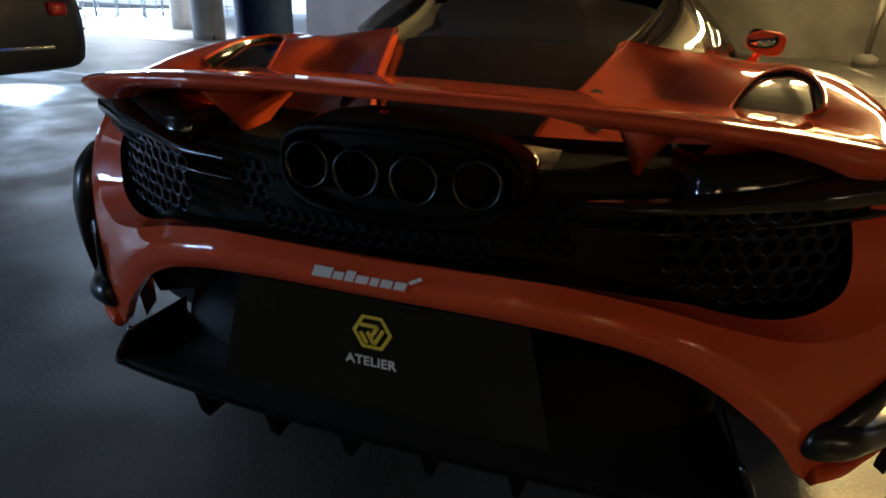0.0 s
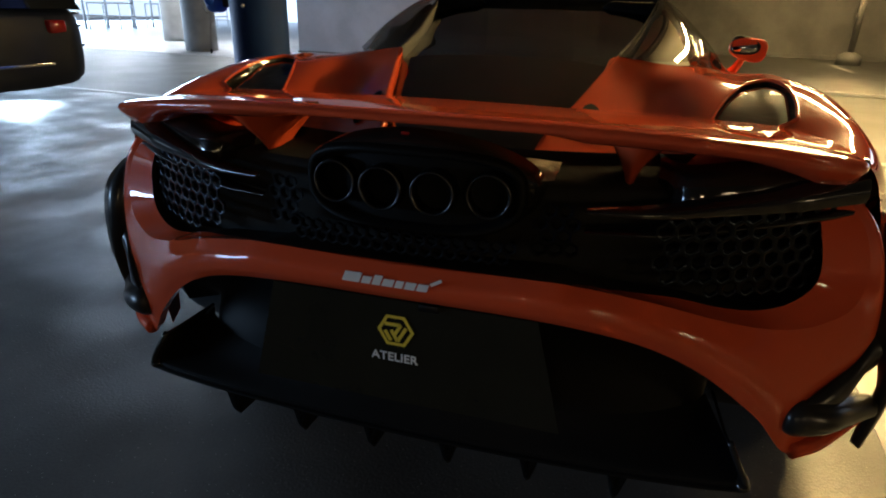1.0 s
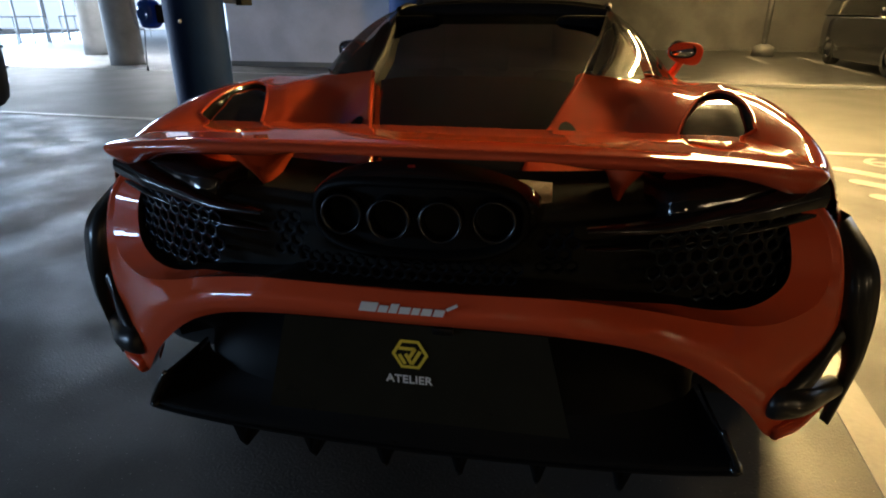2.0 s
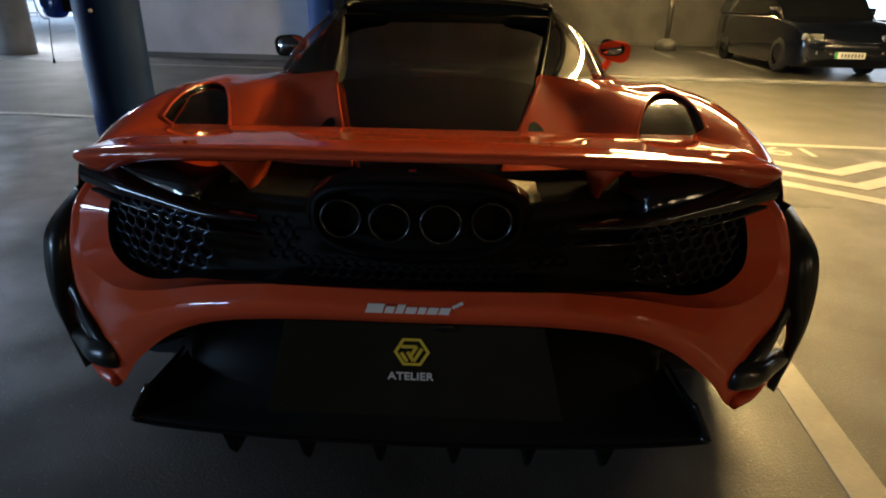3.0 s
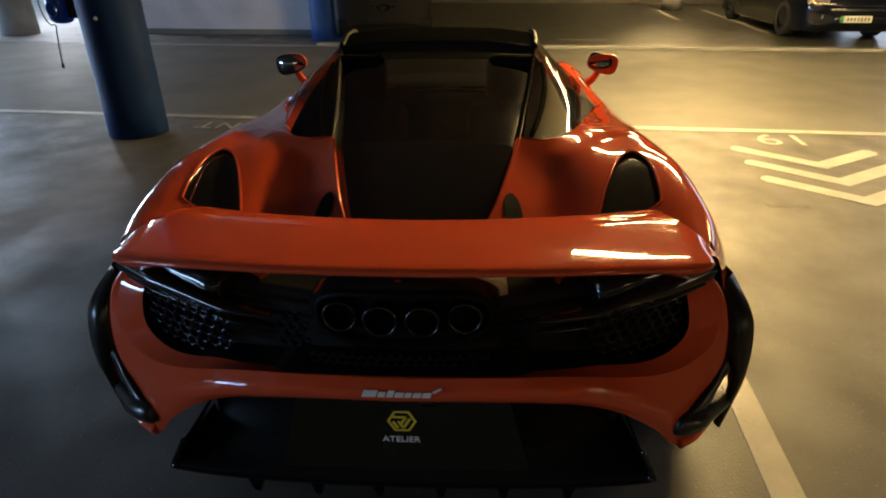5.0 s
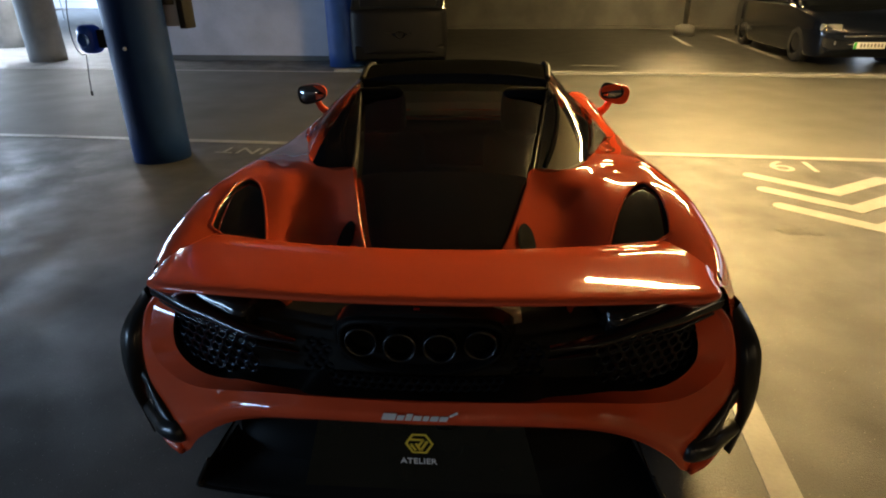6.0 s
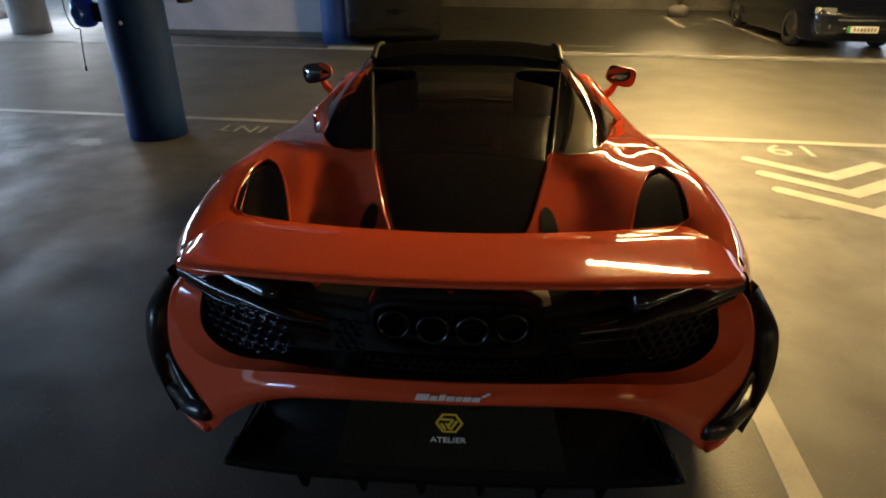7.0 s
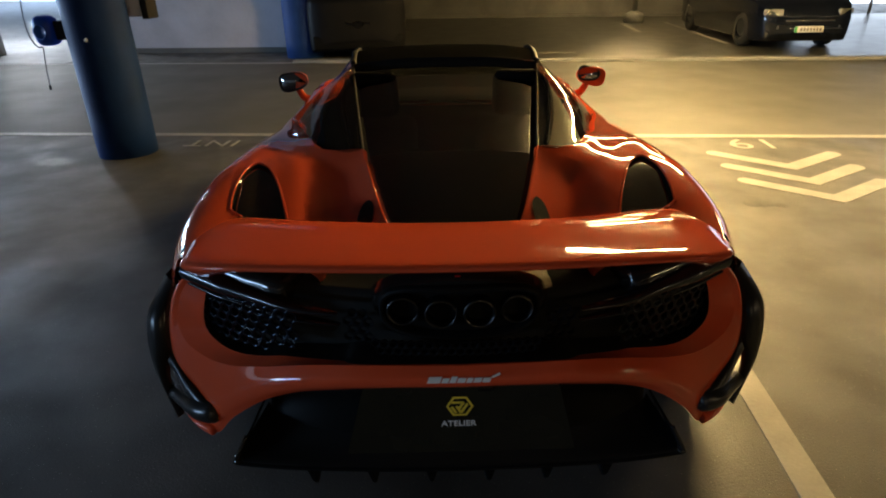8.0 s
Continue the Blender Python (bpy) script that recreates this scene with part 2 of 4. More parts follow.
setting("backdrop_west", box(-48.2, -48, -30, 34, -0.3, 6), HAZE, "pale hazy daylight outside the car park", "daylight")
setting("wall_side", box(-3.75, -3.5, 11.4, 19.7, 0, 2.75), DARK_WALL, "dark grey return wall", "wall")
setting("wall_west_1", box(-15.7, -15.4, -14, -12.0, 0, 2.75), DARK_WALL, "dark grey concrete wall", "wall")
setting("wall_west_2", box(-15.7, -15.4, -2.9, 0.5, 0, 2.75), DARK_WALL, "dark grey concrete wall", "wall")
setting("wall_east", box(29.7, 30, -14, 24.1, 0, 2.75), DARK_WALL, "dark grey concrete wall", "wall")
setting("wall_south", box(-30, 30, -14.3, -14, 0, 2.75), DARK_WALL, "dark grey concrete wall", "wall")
setting("trim", box(-7.9, -3.75, 11.36, 11.397, 0, 0.10), DARK_WALL, "dark painted skirting along the wall", "skirting")


def painted(name, outline, label="white painted bay line"):
    ob = setting(name, prism(outline, 0.003, Matrix.Translation((0, 0, -0.0009))), LINE, label, "road marking")
    return ob


def strip(name, x0, x1, y0, y1):
    return painted(name, [(x0, y0), (x1, y0), (x1, y1), (x0, y1)])


strip("bay_line", 1.10, 1.21, -3.5, 4.80)
strip("bay_line", 4.6, 4.71, -3.5, 4.80)
strip("bay_line", -40, 30, 4.80, 4.905)
strip("bay_line", -24, -2.8, 9.86, 9.95)
strip("bay_line", 0.85, 1.75, 11.0, 11.08)

# ---- tube lights under the ceiling ----


def tube_light(x, y, turn, length=1.8, glow=TUBE):
    ob = thing("batten_light", "slim lit batten light hung under the ceiling", "ceiling light", BAY @ pose(x, y, 2.55, 0, 0, turn), "batten lights")
    part("housing", box(-length / 2, length / 2, -0.055, 0.055, 0.045, 0.07, 0.006), GREY_CONCRETE, ob)
    for s in (-0.6, 0.6):
        part("hanger", tube([(s * length / 2, 0, 0.068), (s * length / 2, 0, 0.199)], 0.008, 8), GREY_CONCRETE, ob)
    prof = [(-0.014, 0.044), (-0.02, 0.032), (-0.02, 0.016), (-0.012, 0.006), (0.0, 0.002), (0.012, 0.006), (0.02, 0.016), (0.02, 0.032), (0.014, 0.044)]
    for off in (-0.042, 0.042):
        part("tube", sheet([[(lx, p + off, q) for p, q in prof] for lx in np.linspace(-length / 2 + 0.03, length / 2 - 0.03, 5)]), glow, ob, "glowing tube")
        for s in (-1, 1):
            part("end_cap", box(s * (length / 2 - 0.015) - 0.015, s * (length / 2 - 0.015) + 0.015, off - 0.026, off + 0.026, -0.004, 0.0445, 0.004), GREY_CONCRETE, ob)
    return ob


tube_light(1.9, 4.95, 0, 1.8)
tube_light(2.75, 8.5, 0, 1.8, FAR_TUBE)
tube_light(6.6, 6.8, 0, 1.8, DIM_TUBE)
for lx in (-11.2, -15.0):
    tube_light(lx, 12.6, 0, 1.8, COOL_TUBE)
# unseen battens added behind the view as faint fill on the car's tail
for lx, ly in ((1.6, -10.5), (6.6, -6.2)):
    tube_light(lx, ly, 0, 1.8, REAR_FILL_TUBE)
for lx, ly in ((12.5, -3.6), (17.5, -4.6), (24.0, -6.0)):
    tube_light(lx, ly, 90, 1.8, REAR_FILL_TUBE)
tube_light(3.9, 16.2, 0, 1.8, DIM_TUBE)

# ---- things in the car park ----


def road_text(body, x, y, size, label):
    """Painted characters that are read from the lane, so upside down from the bay's other end."""
    cu = bpy.data.curves.new("road_marking", "FONT")
    cu.body, cu.size, cu.extrude, cu.align_x, cu.space_character = body, size, 0.0015, "CENTER", 1.12
    cu.materials.append(LINE)
    ob = new("road_marking", cu)
    ob.matrix_world = BAY @ pose(x, y, 0.0008, 0, 0, 180)
    return tagged(ob, label, "road marking", kind="structure")


road_text("19", 2.60, 4.72, 0.46, "white painted bay number nineteen")
road_text("INT", -2.71, 4.62, 0.31, "white painted capital letters beside the column")


def chevron(y):
    tip, arm = 2.645, 0.57
    pts = [(tip, y), (tip + arm, y + 0.42), (tip + arm + 0.02, y + 0.47), (tip + arm - 0.01, y + 0.535), (tip + arm - 0.06, y + 0.55), (tip, y + 0.17),
           (tip - arm + 0.06, y + 0.55), (tip - arm + 0.01, y + 0.535), (tip - arm - 0.02, y + 0.47), (tip - arm, y + 0.42)]
    return painted("chevron", pts, "white painted chevron in the bay")


for cy in (3.77, 3.39, 3.01):
    tagged(chevron(cy), group="chevrons")


def column(x, y, r, mat, label):
    ob = part("column", lathe([(0.001, 0), (r, 0), (r, 0.3), (r, 1.2), (r, 2.0), (r, 2.749), (0.001, 2.749)], 48), mat, None)
    ob.matrix_world = BAY @ pose(x, y, 0)
    return tagged(ob, label, "column", "columns", kind="structure")


column(-3.41, 4.20, 0.265, BLUE, "round concrete column painted dark blue")
column(-3.50, 10.75, 0.36, BLUE, "round concrete column painted dark blue")
column(-10.45, 11.1, 0.37, GREY_CONCRETE, "round bare grey concrete column")
column(-13.6, 13.6, 0.37, GREY_CONCRETE, "round bare grey concrete column")

# charger on the blue column, with its hanging cable
charger = thing("wall_charger", "blue vehicle charger box with a hanging cable on the column", "charger", BAY @ pose(-3.41, 4.20, 0))
part("bracket", box(-0.38, -0.262, -0.05, 0.03, 1.04, 1.20, 0.01), BLACK_MATTE, charger, "black mounting bracket")
shell = box(-0.565, -0.375, -0.11, 0.07, 0.99, 1.245, 0.07, 5)
cbox = part("casing", shell, CHARGER_BLUE, charger, "glossy blue casing")
ringb = lathe([(0.062, 0.0), (0.066, 0.008), (0.056, 0.012), (0.05, 0.004), (0.001, 0.004)], 28)
ringb.transform(pose(-0.47, -0.108, 1.115, 90, 0, 0))
part("socket", ringb, CHARGER_BLUE, cbox, "round blue socket cover")
part("cable", tube(curve([(-0.50, -0.06, 1.75), (-0.56, -0.08, 1.50), (-0.60, -0.09, 1.25), (-0.595, -0.09, 1.08), (-0.55, -0.09, 0.99), (-0.50, -0.09, 0.985), (-0.515, -0.08, 0.92), (-0.545, -0.07, 0.76), (-0.555, -0.07, 0.64)], 48), 0.0055, 8), GREY_CONCRETE, charger, "thin grey charging cable")
part("plug", tube([(-0.555, -0.07, 0.65), (-0.557, -0.07, 0.61)], 0.010, 8), BLACK_MATTE, charger)
# box on the column's other side
PALE_CASE = material("pale_casing", (0.75, 0.77, 0.80), 0.5, grain=0.05, scale=40)
cab = thing("switch_box", "pale grey switch box with a black edge on the column", "switch box", BAY @ pose(-3.41, 4.20, 0))
part("casing", box(0.15, 0.325, 0.20, 0.34, 1.21, 1.75, 0.006), PALE_CASE, cab)
part("edge", box(0.327, 0.39, 0.18, 0.36, 1.19, 1.77, 0.006), BLACK_MATTE, cab, "black side cover")
part("holder", box(0.20, 0.30, 0.12, 0.198, 1.4, 1.5), BLACK_MATTE, cab)
stud = lathe([(0.001, 0.012), (0.014, 0.01), (0.018, 0.0)], 12)
stud.transform(pose(-3.41 + 0.04, 4.20 - 0.272, 1.06, 90, 0, 0))
st = part("stud", stud, SILVER, None)
st.matrix_world = BAY
tagged(st, "small pale fixing on the blue column", "fixing")

BLACKCAR = material("black_car_paint", (0.004, 0.006, 0.013), 0.16, 0.0, 0.8, grain=0.1, scale=200)
NAVYCAR = material("dark_navy_paint", (0.006, 0.009, 0.020), 0.38, 0.0, 0.15, grain=0.12, scale=90, spec=0.3)
CHROME = material("chrome", (0.7, 0.7, 0.7), 0.12, 1.0)
DARKGLASS = material("dark_glass", (0.01, 0.012, 0.014), 0.05, 0.0, 0.5)
LENS = material("headlamp_lens", (0.25, 0.25, 0.24), 0.12, 0.3, 0.6)


def parked_car(name, label, m, length, width, height, belt, nose, colour, clearance=0.22, overhang=0.85):
    """A parked vehicle with its front at y = 0, its tail at y = length, standing on z = 0."""
    ob = thing(name, label, "car", m)
    w = width / 2
    # stations: y, half width, bottom, belt height
    st = [(-0.045, w * 0.02, nose * 0.44, nose * 0.46), (-0.040, w * 0.45, clearance + 0.16, nose * 0.62), (0.0, w * 0.80, clearance + 0.10, nose * 0.70), (0.12, w * 0.92, clearance, nose * 0.86), (0.4, w * 0.98, clearance, nose * 0.96), (0.9, w, clearance, nose * 1.02), (1.25, w, clearance, belt),
          (length * 0.5, w, clearance, belt), (length - 0.5, w, clearance, belt), (length - 0.12, w * 0.95, clearance + 0.06, belt), (length, w * 0.80, clearance + 0.16, belt * 0.95), (length + 0.05, w * 0.45, clearance + 0.24, belt * 0.88), (length + 0.055, w * 0.02, belt * 0.6, belt * 0.62)]
    rows = []
    for y, hw, zb, zt in st:
        rows.append(curve([(0, y, zt + 0.05), (hw * 0.6, y, zt + 0.04), (hw * 0.93, y, zt), (hw, y, zt - 0.12), (hw * 1.01, y, (zb + zt) / 2), (hw * 0.98, y, zb + 0.05), (hw * 0.85, y, zb), (0, y, zb)], 28))
    rows = np.array([curve([r[j] for r in rows], 40) for j in range(28)]).transpose(1, 0, 2)
    part("body", sheet(rows, True), colour, ob, "dark glossy painted body")
    gl = [(0.95, nose * 1.04, 0.86), (1.65, height - 0.06, 0.74), (2.1, height, 0.72), (length - 0.7, height - 0.02, 0.72), (length - 0.12, height - 0.18, 0.70), (length - 0.02, belt, 0.84)]
    gg = [curve([(0, y, z + 0.02), (w * k * 0.7, y, z + 0.01), (w * k, y, z - 0.03 if z > belt + 0.1 else z), (w * (k * 0.35 + 0.63), y, (z + belt) / 2), (w * 0.965, y, min(belt + 0.01, z))], 16) for y, z, k in gl]
    gg = np.array([curve([r[j] for r in gg], 30) for j in range(16)]).transpose(1, 0, 2)
    part("greenhouse", sheet(gg, True), DARKGLASS, ob, "dark windows")
    part("roof", sheet([curve([(0, y, z + 0.027), (w * k * 0.6, y, z + 0.019), (w * k * 0.98, y, z - 0.012)], 10) for y, z, k in gl[1:5]], True), colour, ob)
    for s in (-1, 1):
        for ay in (0.85, length - overhang):
            hub = new("wheel")
            hub.parent = ob
            hub.matrix_basis = pose(s * (w - 0.10), ay, 0.33, 0, 90, 0)
            part("tyre", lathe([(0.2, -0.11), (0.30, -0.11), (0.33, -0.08), (0.33, 0.08), (0.30, 0.11), (0.2, 0.11)], 36), RUBBER, hub)
            part("rim", lathe([(0.21, 0.09), (0.19, 0.06), (0.10, 0.075), (0.03, 0.095), (0.001, 0.095)] if s > 0 else [(0.21, -0.09), (0.19, -0.06), (0.10, -0.075), (0.03, -0.095), (0.001, -0.095)], 28), RIM, hub)
        mb = box(s * (w + 0.02) - 0.09, s * (w + 0.02) + 0.09, 1.28, 1.40, belt + 0.02, belt + 0.16, 0.03, 3)
        part("door_mirror", mb, colour, ob)
    return ob, w


taxi, tw = parked_car("people_carrier", "black people carrier parked beyond the kerb", BAY @ pose(6.03, 11.1, 0.001, 0, 0, 2), 4.7, 1.76, 1.85, 1.02, 0.94, BLACKCAR, 0.16)
part("number_plate", box(-0.26, 0.26, -0.075, -0.06, 0.33, 0.44, 0.004), WHITE, taxi, "white number plate with plain bars")
part("plate_edge", box(-0.262, -0.215, -0.079, -0.0755, 0.332, 0.438), material("green_band", (0.05, 0.45, 0.08), 0.5), taxi)
for k in range(7):
    part("plate_bar", box(-0.16 + 0.058 * k, -0.125 + 0.058 * k, -0.079, -0.0755, 0.355, 0.415), GREY_CONCRETE, taxi)
part("grille_bar", box(-0.45, 0.45, -0.06, -0.02, 0.52, 0.56, 0.01), CHROME, taxi, "chrome grille bar")
part("grille_bar", box(-0.35, 0.60, -0.06, -0.02, 0.385, 0.41, 0.01), CHROME, taxi, "chrome grille bar")
for s in (-1, 1):
    hl = box(-0.17, 0.17, -0.03, 0.05, -0.06, 0.06, 0.03, 3)
    hl.transform(pose(s * 0.66, 0.045, 0.68, 0, 0, s * 22))
    part("headlight", hl, LENS, taxi, "clear headlight")
    fg = box(-0.11, 0.11, -0.03, 0.05, -0.04, 0.04, 0.02, 3)
    fg.transform(pose(s * 0.64, 0.03, 0.42, 0, 0, s * 22))
    part("fog_light", fg, LENS, taxi)

DULLCAR = material("dull_black_paint", (0.006, 0.006, 0.007), 0.55, grain=0.15, scale=60, spec=0.1)
van, vw = parked_car("van", "black van parked tail out beyond the kerb", BAY @ pose(-2.36, 10.42, 0.001, 0, 0, 14) @ pose(0, 4.6, 0, 0, 0, 180), 4.6, 1.84, 1.9, 1.05, 0.95, DULLCAR, 0.10)
part("tail_bumper", box(-0.86, 0.86, 4.50, 4.615, 0.16, 0.42, 0.05, 3), LIPMAT, van, "black plastic tail bumper")
part("tail_window", box(-0.70, 0.70, 4.56, 4.60, 1.10, 1.60, 0.015), DULLCAR, van)
suv, sw = parked_car("estate_car", "dark blue-black car parked in a neighbouring bay", BAY @ pose(-5.98, -0.85, 0.001), 4.55, 1.86, 1.55, 0.98, 0.92, NAVYCAR, 0.30, 1.45)
for s in (-1, 1):
    tl = box(-0.05, 0.05, -0.10, 0.10, -0.06, 0.06, 0.03, 3)
    tl.transform(pose(s * 0.915, 4.20, 0.84, 0, 0, s * 12))
    part("tail_light", tl, REDLENS, suv, "red tail light")
    for tz in (0.66, 0.84, 0.955):
        part("corner_trim", box(s * 0.83 - 0.05, s * 0.83 + 0.05, 4.47, 4.51, tz - 0.012, tz + 0.012, 0.01), CHROME, suv, "small chrome corner trim")
    part("trim_strip", box(s * 0.945 - 0.012, s * 0.945 + 0.012, 2.2, 4.1, 0.50, 0.53, 0.005), CHROME, suv, "chrome trim strip")
# unseen lamp added under the tail to make the bright pool on the floor
part("floor_glow_box", box(-0.08, 0.08, 4.40, 4.46, 0.285, 0.305, 0.008), glow_material("cool_lamp", (0.6, 0.8, 1.0), 60), suv, "added cool white lamp under the tail for a floor glow")
glow_spot = bpy.data.lights.new("floor_glow_lamp", "SPOT")
glow_spot.energy, glow_spot.color, glow_spot.spot_size, glow_spot.spot_blend, glow_spot.shadow_soft_size = 380, (0.55, 0.77, 1.0), radians(132), 0.6, 0.05
glow_spot_ob = new("floor_glow_lamp", glow_spot)
glow_spot_ob.matrix_world = BAY @ look((-6.28, 3.66, 0.285), (-6.25, 3.60, 0.0))
part("bumper_strip", box(-0.75, 0.75, 4.53, 4.57, 0.62, 0.66, 0.01), CHROME, suv, "chrome strip across the tail")

# open daylight side: pale posts and rails beyond the floor
PALE = material("pale_metal", (0.55, 0.57, 0.60), 0.5, 0.2, grain=0.1, scale=30)
# floor by the open side coloured paler to look brightly daylit
LIT_FLOOR = material("lit_pale_floor", (0.36, 0.37, 0.39), 0.5, grain=0.1, scale=40, big=0.15)
setting("pavement", box(-30, -8.0, 10.0, 40, -0.002, 0.002), LIT_FLOOR, "floor by the open side, coloured pale as if daylit", "pavement")
for k in range(14):
    post = tube([(0, 0, 0), (0, 0, 2.74)], 0.05 if k % 3 else 0.09, 10)
    p = part("post", post, PALE, None)
    p.matrix_world = BAY @ pose(-21.6 + 0.15 * (k % 2), 9.0 + 1.15 * k, 0.002)
    tagged(p, "slim pale metal post at the open side", "post", "posts")
for k in range(5):
    rk = thing("railing", "pale metal railing frame at the open side", "railing", BAY @ pose(-20.4, 12.0 + 2.7 * k, 0.002, 0, 0, 78), "railings")
    for z in (0.45, 0.95):
        part("rail", tube([(-0.9, 0, z), (0.9, 0, z)], 0.025, 8), PALE, rk)
    for xx in (-0.9, -0.3, 0.3, 0.9):
        part("upright", tube([(xx, 0, 0), (xx, 0, 0.95)], 0.025, 8), PALE, rk)

# slim post and floor line by the far wall
p = part("post", merged(tube([(0, 0, 0.25), (0, 0, 2.74)], 0.07, 12), lathe([(0.001, 0), (0.28, 0), (0.26, 0.22), (0.1, 0.3), (0.001, 0.3)], 20)), DARK_WALL, None)
p.matrix_world = BAY @ pose(4.2, 17.3, 0.001)
tagged(p, "grey metal post on a concrete foot", "post", "posts")
strip("bay_line", 3.75, 3.85, 14.6, 17.0)
strip("bay_line", 5.0, 5.1, 12.2, 17.2)
setting("trim_far", box(-3.4, 9.7, 19.3, 19.396, 0.0, 0.10), DARK_WALL, "dark kerb at the foot of the far wall", "kerb")

rail_far = thing("railing", "grey metal railing in the far daylight opening", "railing", BAY @ pose(13.5, 19.6, 0.0), "railings")
for z in (0.50, 0.78):
    part("rail", box(-3.6, 3.6, -0.03, 0.03, z, z + 0.09, 0.01), GREY_CONCRETE, rail_far)
for xx in (-3.3, -1.6, 0.1, 1.8, 3.5):
    part("upright", box(xx - 0.04, xx + 0.04, -0.026, 0.026, -0.001, 0.86, 0.01), GREY_CONCRETE, rail_far)
yp = part("post", tube([(0, 0, 0), (0, 0, 1.1)], 0.06, 12), material("yellow_post_paint", (0.70, 0.55, 0.02), 0.5, grain=0.1, scale=20), None)
yp.matrix_world = BAY @ pose(9.98, 18.9, 0.0)
tagged(yp, "yellow painted metal post by the far opening", "post", "posts")


def stain(x, y, r, seed):
    """A flat dark patch of uneven outline."""
    rnd = random.Random(seed)
    pts = []
    for k in range(28):
        q = r * (0.72 + 0.38 * rnd.random())
        pts.append((x + 1.5 * q * math.cos(k * math.tau / 28), y + q * math.sin(k * math.tau / 28)))
    return setting("stain", prism(pts, 0.0006, Matrix.Translation((0, 0, -0.0009))), DARK_PATCH, "dark uneven patch on the floor", "stain")


DARK_PATCH = material("dark_floor_patch", (0.05, 0.048, 0.042), 0.4, grain=0.5, scale=25, big=0.4, patch=9.0)
stain(2.02, 2.98, 0.07, 3)
stain(2.16, 2.95, 0.035, 5)
stain(-3.95, 3.86, 0.13, 8)
stain(-4.5, 3.70, 0.10, 9)

# ---- the orange sports car ----
car = thing("sports_car", "orange low sports car with black rear grille, parked in a bay", "car")

# rear bumper: crease round the tail opening, then the outer and lower edge with the arch over the diffuser
CREASE = [(0.80, 0.415, 0.768), (0.846, 0.402, 0.70), (0.866, 0.394, 0.615), (0.845, 0.368, 0.56), (0.79, 0.33, 0.538), (0.73, 0.29, 0.536),
          (0.66, 0.25, 0.548), (0.57, 0.206, 0.575), (0.46, 0.158, 0.612), (0.34, 0.12, 0.639), (0.262, 0.103, 0.648), (0.0, 0.093, 0.646)]
OUTER = [(0.818, 0.455, 0.772), (0.874, 0.46, 0.70), (0.918, 0.46, 0.56), (0.935, 0.455, 0.40), (0.885, 0.402, 0.252), (0.79, 0.315, 0.238),
         (0.70, 0.262, 0.345), (0.58, 0.203, 0.455), (0.47, 0.158, 0.52), (0.35, 0.120, 0.557), (0.20, 0.100, 0.573), (0.0, 0.090, 0.578)]
INNER = [(0.745, 0.405, 0.768), (0.762, 0.375, 0.70), (0.778, 0.378, 0.63), (0.765, 0.365, 0.59), (0.72, 0.335, 0.565), (0.66, 0.30, 0.560),
         (0.59, 0.265, 0.572), (0.51, 0.228, 0.596), (0.42, 0.190, 0.612), (0.33, 0.155, 0.628), (0.262, 0.112, 0.645), (0.0, 0.100, 0.647)]


def mid(a, b, out, u=0.5):
    """A rail between two rails, pushed outwards from the car's middle."""
    res = []
    for p, q in zip(a, b):
        m = [(1 - u) * i + u * k for i, k in zip(p, q)]
        o = Vector((0.55 * m[0], -0.8, 0)).normalized() * out
        res.append((m[0] + o.x, m[1] + o.y, m[2]))
    return res


LIP = [(x, y + 0.03, z + 0.004) for x, y, z in OUTER]
bumper = part("rear_bumper", sheet(skin([CREASE, mid(CREASE, OUTER, 0.022, 0.38), mid(CREASE, OUTER, 0.018, 0.72), OUTER], 90, 18), True, True), PAINT, car, "glossy orange painted rear bumper")
part("opening_bevel", sheet(skin([INNER, CREASE], 90, 5), True, True), PAINT, bumper)
part("lower_lip", sheet(skin([OUTER, LIP], 90, 3), True, True), PAINT, bumper)


def plan(x):
    return 0.082 + 0.30 * (abs(x) / 0.86) ** 2.2


# dark tail panel behind the opening
rows = [[(x, plan(x) + 0.16, z) for z in np.linspace(0.55, 0.765, 8)] + [(x, plan(x) + 0.20, 0.772), (x, plan(x) + 0.34, 0.782), (x, plan(x) + 0.36, 0.80)] for x in np.linspace(0, 0.86, 24)]
part("tail_panel", sheet(rows, True, True), VOID, car, "matt black tail panel and shelf")
part("opening_shelf", sheet(skin([INNER, [(x + 0.03 * (x > 0.6), plan(x) + 0.165, z - 0.03) for x, y, z in INNER]], 60, 4), True, True), BLACK_MATTE, car)


# honeycomb grilles
def honeycomb(x0, x1, z0, z1, size, bar, yo, inside):
    bm = bmesh.new()
    dz, dx = size * math.sqrt(3) / 2, size
    r = 0
    z = z0
    while z < z1:
        x = x0 + (dx / 2 if r % 2 else 0)
        while x < x1:
            if inside(x, z):
                rings = []
                for rad, dy in ((size / math.sqrt(3), 0), (size / math.sqrt(3) - bar, 0), (size / math.sqrt(3) - bar, 0.012)):
                    ring = []
                    for k in range(6):
                        a = radians(60 * k + 30)
                        px, pz = x + rad * math.cos(a), z + rad * math.sin(a)
                        ring.append(bm.verts.new((px, plan(px) + yo + dy, pz)))
                    rings.append(ring)
                for a, b in zip(rings, rings[1:]):
                    for k in range(6):
                        bm.faces.new((a[k], b[k], b[(k + 1) % 6], a[(k + 1) % 6]))
            x += dx
        z += dz
        r += 1
    return bm


def sill_height(x):
    """Lower edge of the tail opening at x."""
    low = sorted((p[0], p[2]) for p in INNER[3:])
    return float(np.interp(x, [p[0] for p in low], [p[1] for p in low]))


